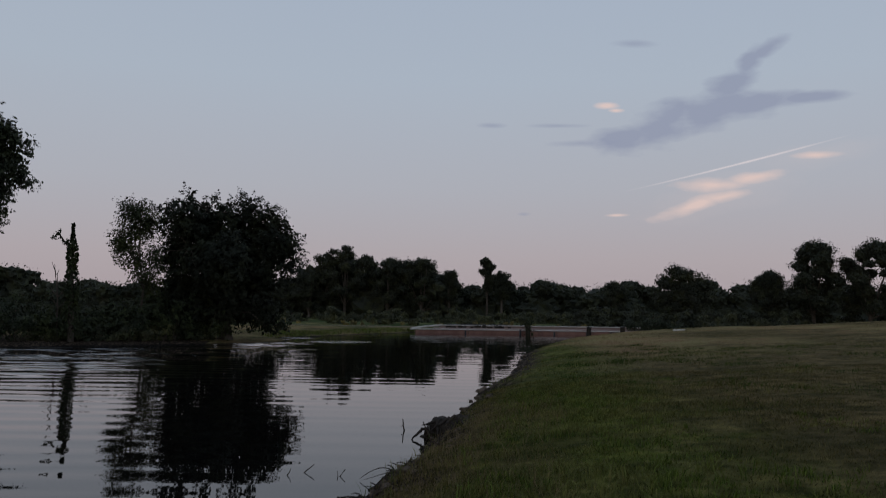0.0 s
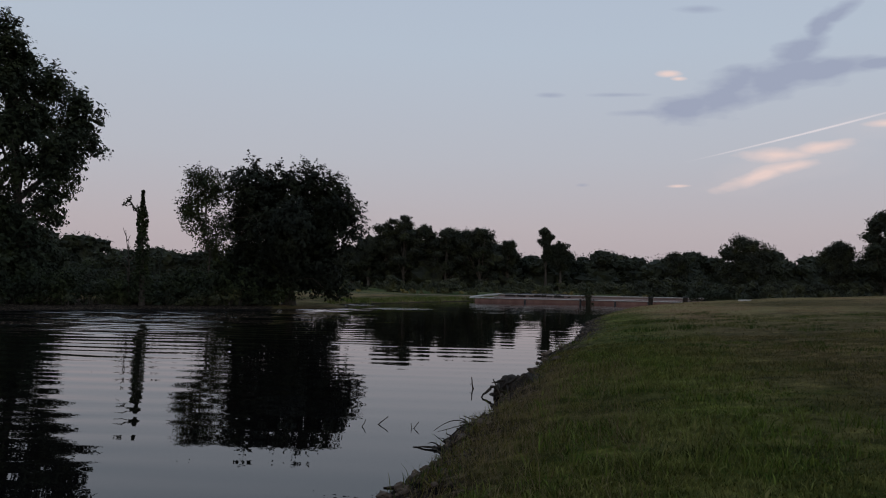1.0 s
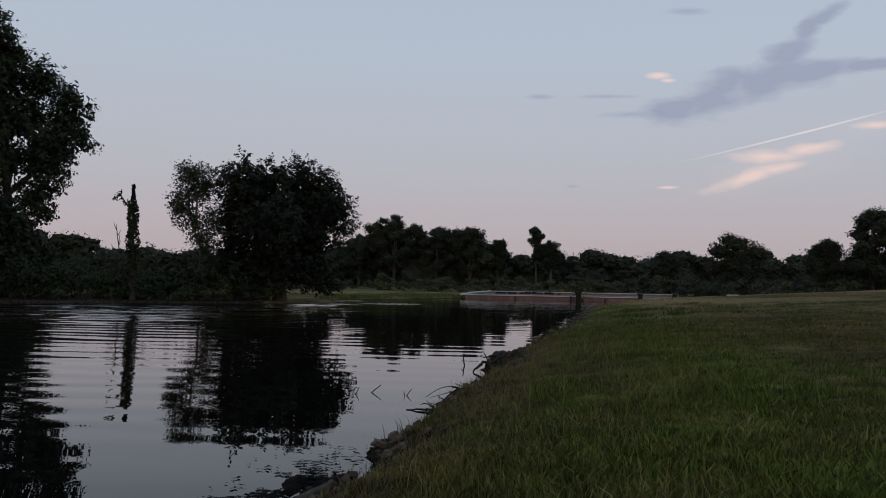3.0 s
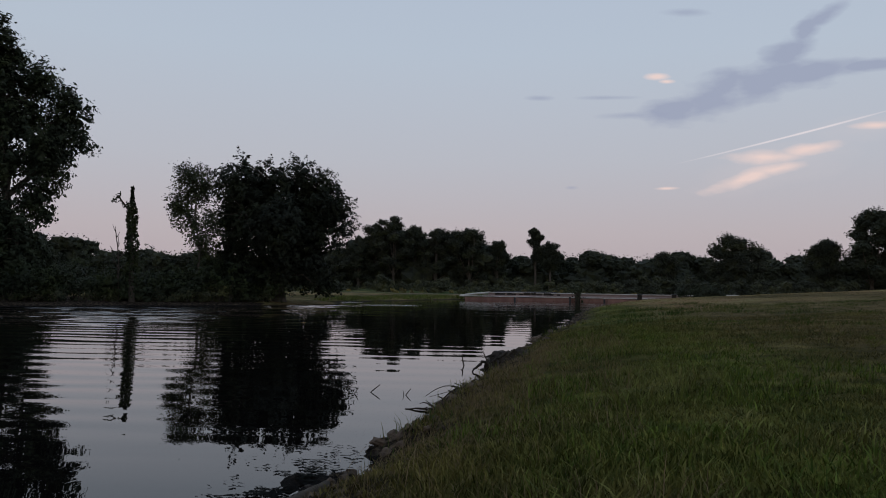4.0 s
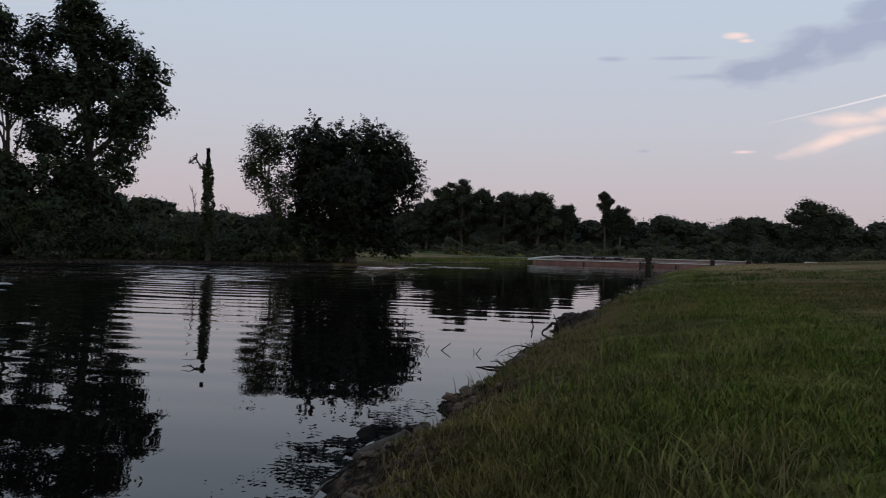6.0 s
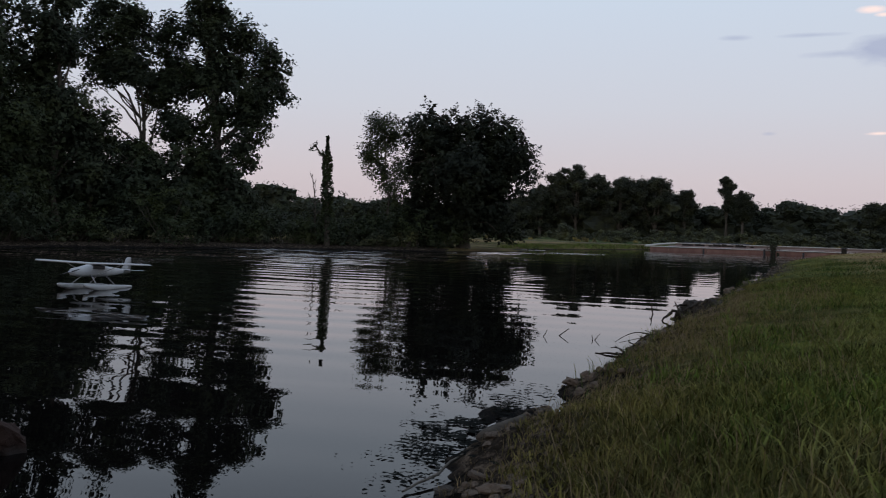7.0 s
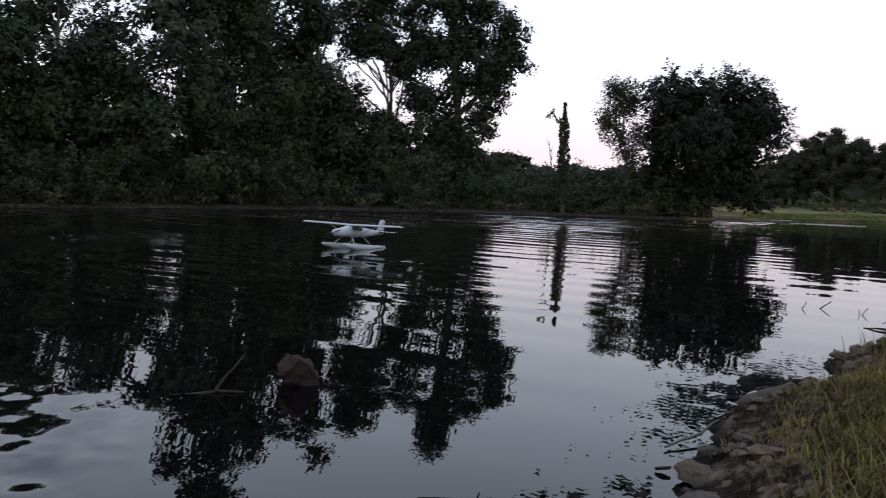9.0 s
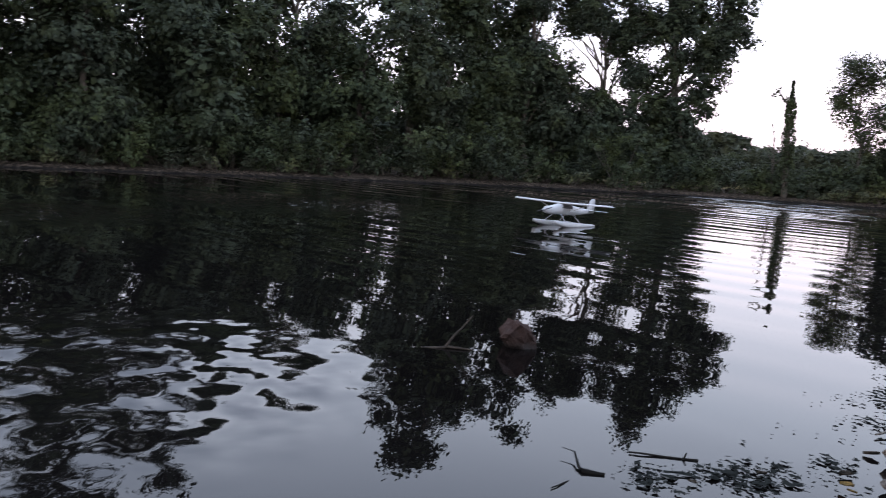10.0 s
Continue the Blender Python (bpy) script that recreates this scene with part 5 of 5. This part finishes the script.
def make_plane():
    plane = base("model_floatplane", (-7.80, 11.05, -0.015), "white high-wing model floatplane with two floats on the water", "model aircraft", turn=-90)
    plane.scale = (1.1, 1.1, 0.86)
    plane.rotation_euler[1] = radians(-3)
    body = part("fuselage", loft([oval(x, z, w, h) for x, z, w, h in ((0.5, 0.28, 0.05, 0.06), (0.47, 0.28, 0.11, 0.12), (0.36, 0.285, 0.14, 0.15), (0.2, 0.31, 0.15, 0.2),
                 (0.0, 0.31, 0.15, 0.2), (-0.12, 0.3, 0.13, 0.17), (-0.4, 0.3, 0.08, 0.1), (-0.62, 0.31, 0.03, 0.06))]), WHITE, plane)
    for side in (-1, 1):
        bm = bmesh.new()
        box(bm, -0.02, 0.2, side * 0.0765 - 0.002, side * 0.0765 + 0.002, 0.33, 0.385)
        part("window", bm, DARK, body, "dark side window")
    part("wing", loft([foil(y, 0.20, c, 0.415 + abs(y) * 0.02, 0.028) for y, c in ((-0.82, 0.16), (-0.78, 0.2), (-0.4, 0.25), (0, 0.26), (0.4, 0.25), (0.78, 0.2), (0.82, 0.16))]), WHITE, plane)
    part("tailplane", loft([foil(y, -0.47, c, 0.325, 0.01) for y, c in ((-0.3, 0.1), (-0.26, 0.13), (0, 0.16), (0.26, 0.13), (0.3, 0.1))]), WHITE, plane)
    bm = loft([[(x0 - c * u, w * 0.018, z) for u, w in ((0, 0), (0.15, 0.6), (0.5, 0.8), (1, 0), (0.5, -0.8), (0.15, -0.6))] for x0, c, z in ((-0.44, 0.2, 0.31), (-0.48, 0.17, 0.4), (-0.53, 0.12, 0.52), (-0.56, 0.07, 0.545))])
    part("fin", bm, WHITE, plane)
    for side in (-1, 1):
        y = side * 0.19
        fl = part("float", loft([[(x, y + p[1], p[2]) for p in oval(x, z, w, h)] for x, z, w, h in ((0.5, 0.085, 0.02, 0.02), (0.46, 0.07, 0.07, 0.06), (0.3, 0.045, 0.10, 0.10), (0.02, 0.035, 0.10, 0.11),
                  (-0.03, 0.045, 0.095, 0.09), (-0.3, 0.055, 0.07, 0.06), (-0.42, 0.06, 0.02, 0.03))]), WHITE, plane)
        for x in (0.26, -0.08):
            v, f = tubes([[(Vector((x, y, 0.085)), 0.006), (Vector((x * 0.8, side * 0.06, 0.23)), 0.006)]], 6)
            part("float_strut", mesh_of("float_strut", v, f), GREY, plane, "thin grey strut")
        v, f = tubes([[(Vector((0.12, side * 0.07, 0.24)), 0.007), (Vector((0.1, side * 0.42, 0.42)), 0.007)]], 6)
        part("wing_strut", mesh_of("wing_strut", v, f), WHITE, plane)
    for x in (0.26, -0.08):
        v, f = tubes([[(Vector((x, -0.19, 0.085)), 0.005), (Vector((x, 0.19, 0.085)), 0.005)]], 6)
        part("spreader_bar", mesh_of("spreader_bar", v, f), GREY, plane)
    bm = bmesh.new()
    bmesh.ops.create_cone(bm, segments=14, radius1=0.028, radius2=0.004, depth=0.06, cap_ends=True, matrix=Matrix.Translation((0.53, 0, 0.28)) @ Matrix.Rotation(math.pi / 2, 4, "Y"))
    part("spinner", bm, GREY, plane)
    part("propeller", loft([[(0.515 + w * 0.004, y * 0.94 + u * 0.3, 0.28 + y * 0.34 + u) for u, w in ((-c, 0), (0, 1), (c, 0), (0, -1))] for y, c in ((-0.14, 0.006), (-0.07, 0.013), (0, 0.008), (0.07, 0.013), (0.14, 0.006))]), DARK, plane)


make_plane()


# ---- grass ----
def blades(name, label, x0, x1, y0, y1, count, low, high, width, seed, mat, edge=0.22, tuft=0.0, keep=None, up=1.0, short=False):
    """Bent blades of grass over a stretch of the lawn."""
    rng_ = np.random.default_rng(seed)
    x, y = rng_.uniform(x0, x1, count), rng_.uniform(y0, y1, count)
    if tuft:
        k = rng_.integers(0, count // 9, count)
        x, y = x[k] + rng_.normal(0, tuft, count), y[k] + rng_.normal(0, tuft, count)
    d = shore_distance(x, y)
    ok = d > edge + rng_.uniform(0, 0.2, count) + 0.25 * (patchy(x, y, 1.7, 9) - 0.5)
    if keep is not None:
        ok &= keep(x, y, d)
    x, y, d = x[ok], y[ok], d[ok]
    n = len(x)
    z = ground_height(x, y)
    tall = np.clip(1.35 - d * 0.16, 0.6, 1.35)[:, None]
    lush = patchy(x, y, 2.3, seed)[:, None] * 0.6 + patchy(x, y, 0.8, seed + 1)[:, None] * 0.4
    h = rng_.uniform(low, high, (n, 1)) * tall * (0.35 + 1.5 * lush ** 1.5) * up
    a = rng_.uniform(0, 2 * np.pi, n)
    side = np.stack([np.cos(a), np.sin(a), np.zeros(n)], 1) * width * rng_.uniform(0.6, 1.3, (n, 1))
    b = rng_.uniform(0, 2 * np.pi, n)
    bend = np.stack([np.cos(b), np.sin(b), np.zeros(n)], 1) * h / up * (0.15 + 1.1 * rng_.uniform(0, 1, (n, 1)) ** 1.3)
    root = np.stack([x, y, z - 0.005], 1)
    mid = root + bend * 0.35 + np.array([0, 0, 1.0]) * h * 0.6
    tip = root + bend + np.array([0, 0, 1.0]) * h * 0.92
    if short:
        v = np.stack([root - side, root + side, tip + side * 0.25, tip - side * 0.25], 1).reshape(-1, 3)
        f = np.arange(n * 4).reshape(-1, 4)
    else:
        v = np.stack([root - side, root + side, mid + side * 0.75, mid - side * 0.75, tip + side * 0.12, tip - side * 0.12], 1).reshape(-1, 3)
        i = np.arange(n)[:, None] * 6
        f = np.concatenate([i + [0, 1, 2, 3], i + [3, 2, 4, 5]], 1).reshape(-1, 4)
    tagged(part(name, mesh_of(name, v, f), mat), label, "grass", kind="stuff")


blades("lawn_grass", "uneven green grass on the near lawn", -0.7, 4.0, 1.5, 6.0, 105000, 0.012, 0.042, 0.0030, 500, GRASS, edge=0.16)
blades("lawn_grass", "green and brown grass on the lawn", -0.6, 8.5, 6.0, 15.0, 135000, 0.015, 0.045, 0.0040, 501, GRASS, edge=0.1, short=True)
blades("lawn_grass", "short dry grass on the far lawn", 0.6, 22.0, 15.0, 44.0, 46000, 0.012, 0.04, 0.011, 502, GRASS, edge=0.2, short=True)
blades("tall_grass", "taller tufts of green grass up from the bank", -0.6, 4.2, 1.6, 14.0, 34000, 0.025, 0.075, 0.0042, 503, GRASS_TALL, tuft=0.03, edge=0.6, keep=lambda x, y, d: patchy(x, y, 1.1, 5) - np.clip((d - 2.2) * 0.2, 0, 0.4) > 0.45)
blades("dead_grass", "pale dead straw along the bank edge", -0.9, 1.2, 1.7, 13.0, 26000, 0.02, 0.06, 0.0016, 504, STRAW, edge=0.0, keep=lambda x, y, d: d < 0.9)
blades("bank_litter", "dark twigs and rotten straw on the mud", -1.1, 1.2, 1.7, 13.0, 26000, 0.02, 0.06, 0.0016, 507, DRIFT, edge=-0.12, up=0.25, short=True, keep=lambda x, y, d: d < 0.5)
blades("dead_grass", "flattened dry straw in the lawn", -0.6, 6.0, 1.5, 10.0, 40000, 0.03, 0.08, 0.0015, 506, STRAW, edge=0.2, up=0.3, short=True, keep=lambda x, y, d: patchy(x, y, 0.9, 3) * 0.7 + np.clip(d * 0.1, 0, 0.4) > 0.45)
blades("weed_tufts", "coarse dark tufts standing in the lawn", 0.6, 11.0, 5.0, 26.0, 70000, 0.04, 0.11, 0.0042, 510, GRASS_DARK, tuft=0.09, edge=1.0, short=True, keep=lambda x, y, d: patchy(x, y, 0.7, 12) * 0.6 + patchy(x, y, 2.1, 13) * 0.4 > 0.57)
blades("long_grass", "long bent grass blades by the bank", -0.6, 3.0, 1.8, 9.0, 6000, 0.05, 0.12, 0.0030, 511, GRASS_TALL, edge=0.8, tuft=0.03, keep=lambda x, y, d: patchy(x, y, 1.6, 14) > 0.55)
blades("dead_grass", "long pale dead stems arching near the bank", -0.7, 1.6, 1.8, 12.0, 3500, 0.06, 0.15, 0.0014, 512, STRAW, edge=0.15, keep=lambda x, y, d: d < 1.5)
blades("edge_grass", "dark stems of grass standing at the water's edge", -0.7, 1.6, 5.5, 18.0, 9000, 0.04, 0.12, 0.0026, 513, GRASS_DARK, edge=-0.05, keep=lambda x, y, d: (d < 0.45) & (patchy(x, y, 3, 15) > 0.4))
blades("reed_grass", "tall grass along the far bank", -9.0, 0.0, 43.0, 60.0, 12000, 0.06, 0.16, 0.02, 505, GRASS_TALL, edge=0.05, short=True, keep=lambda x, y, d: d < 2.5)
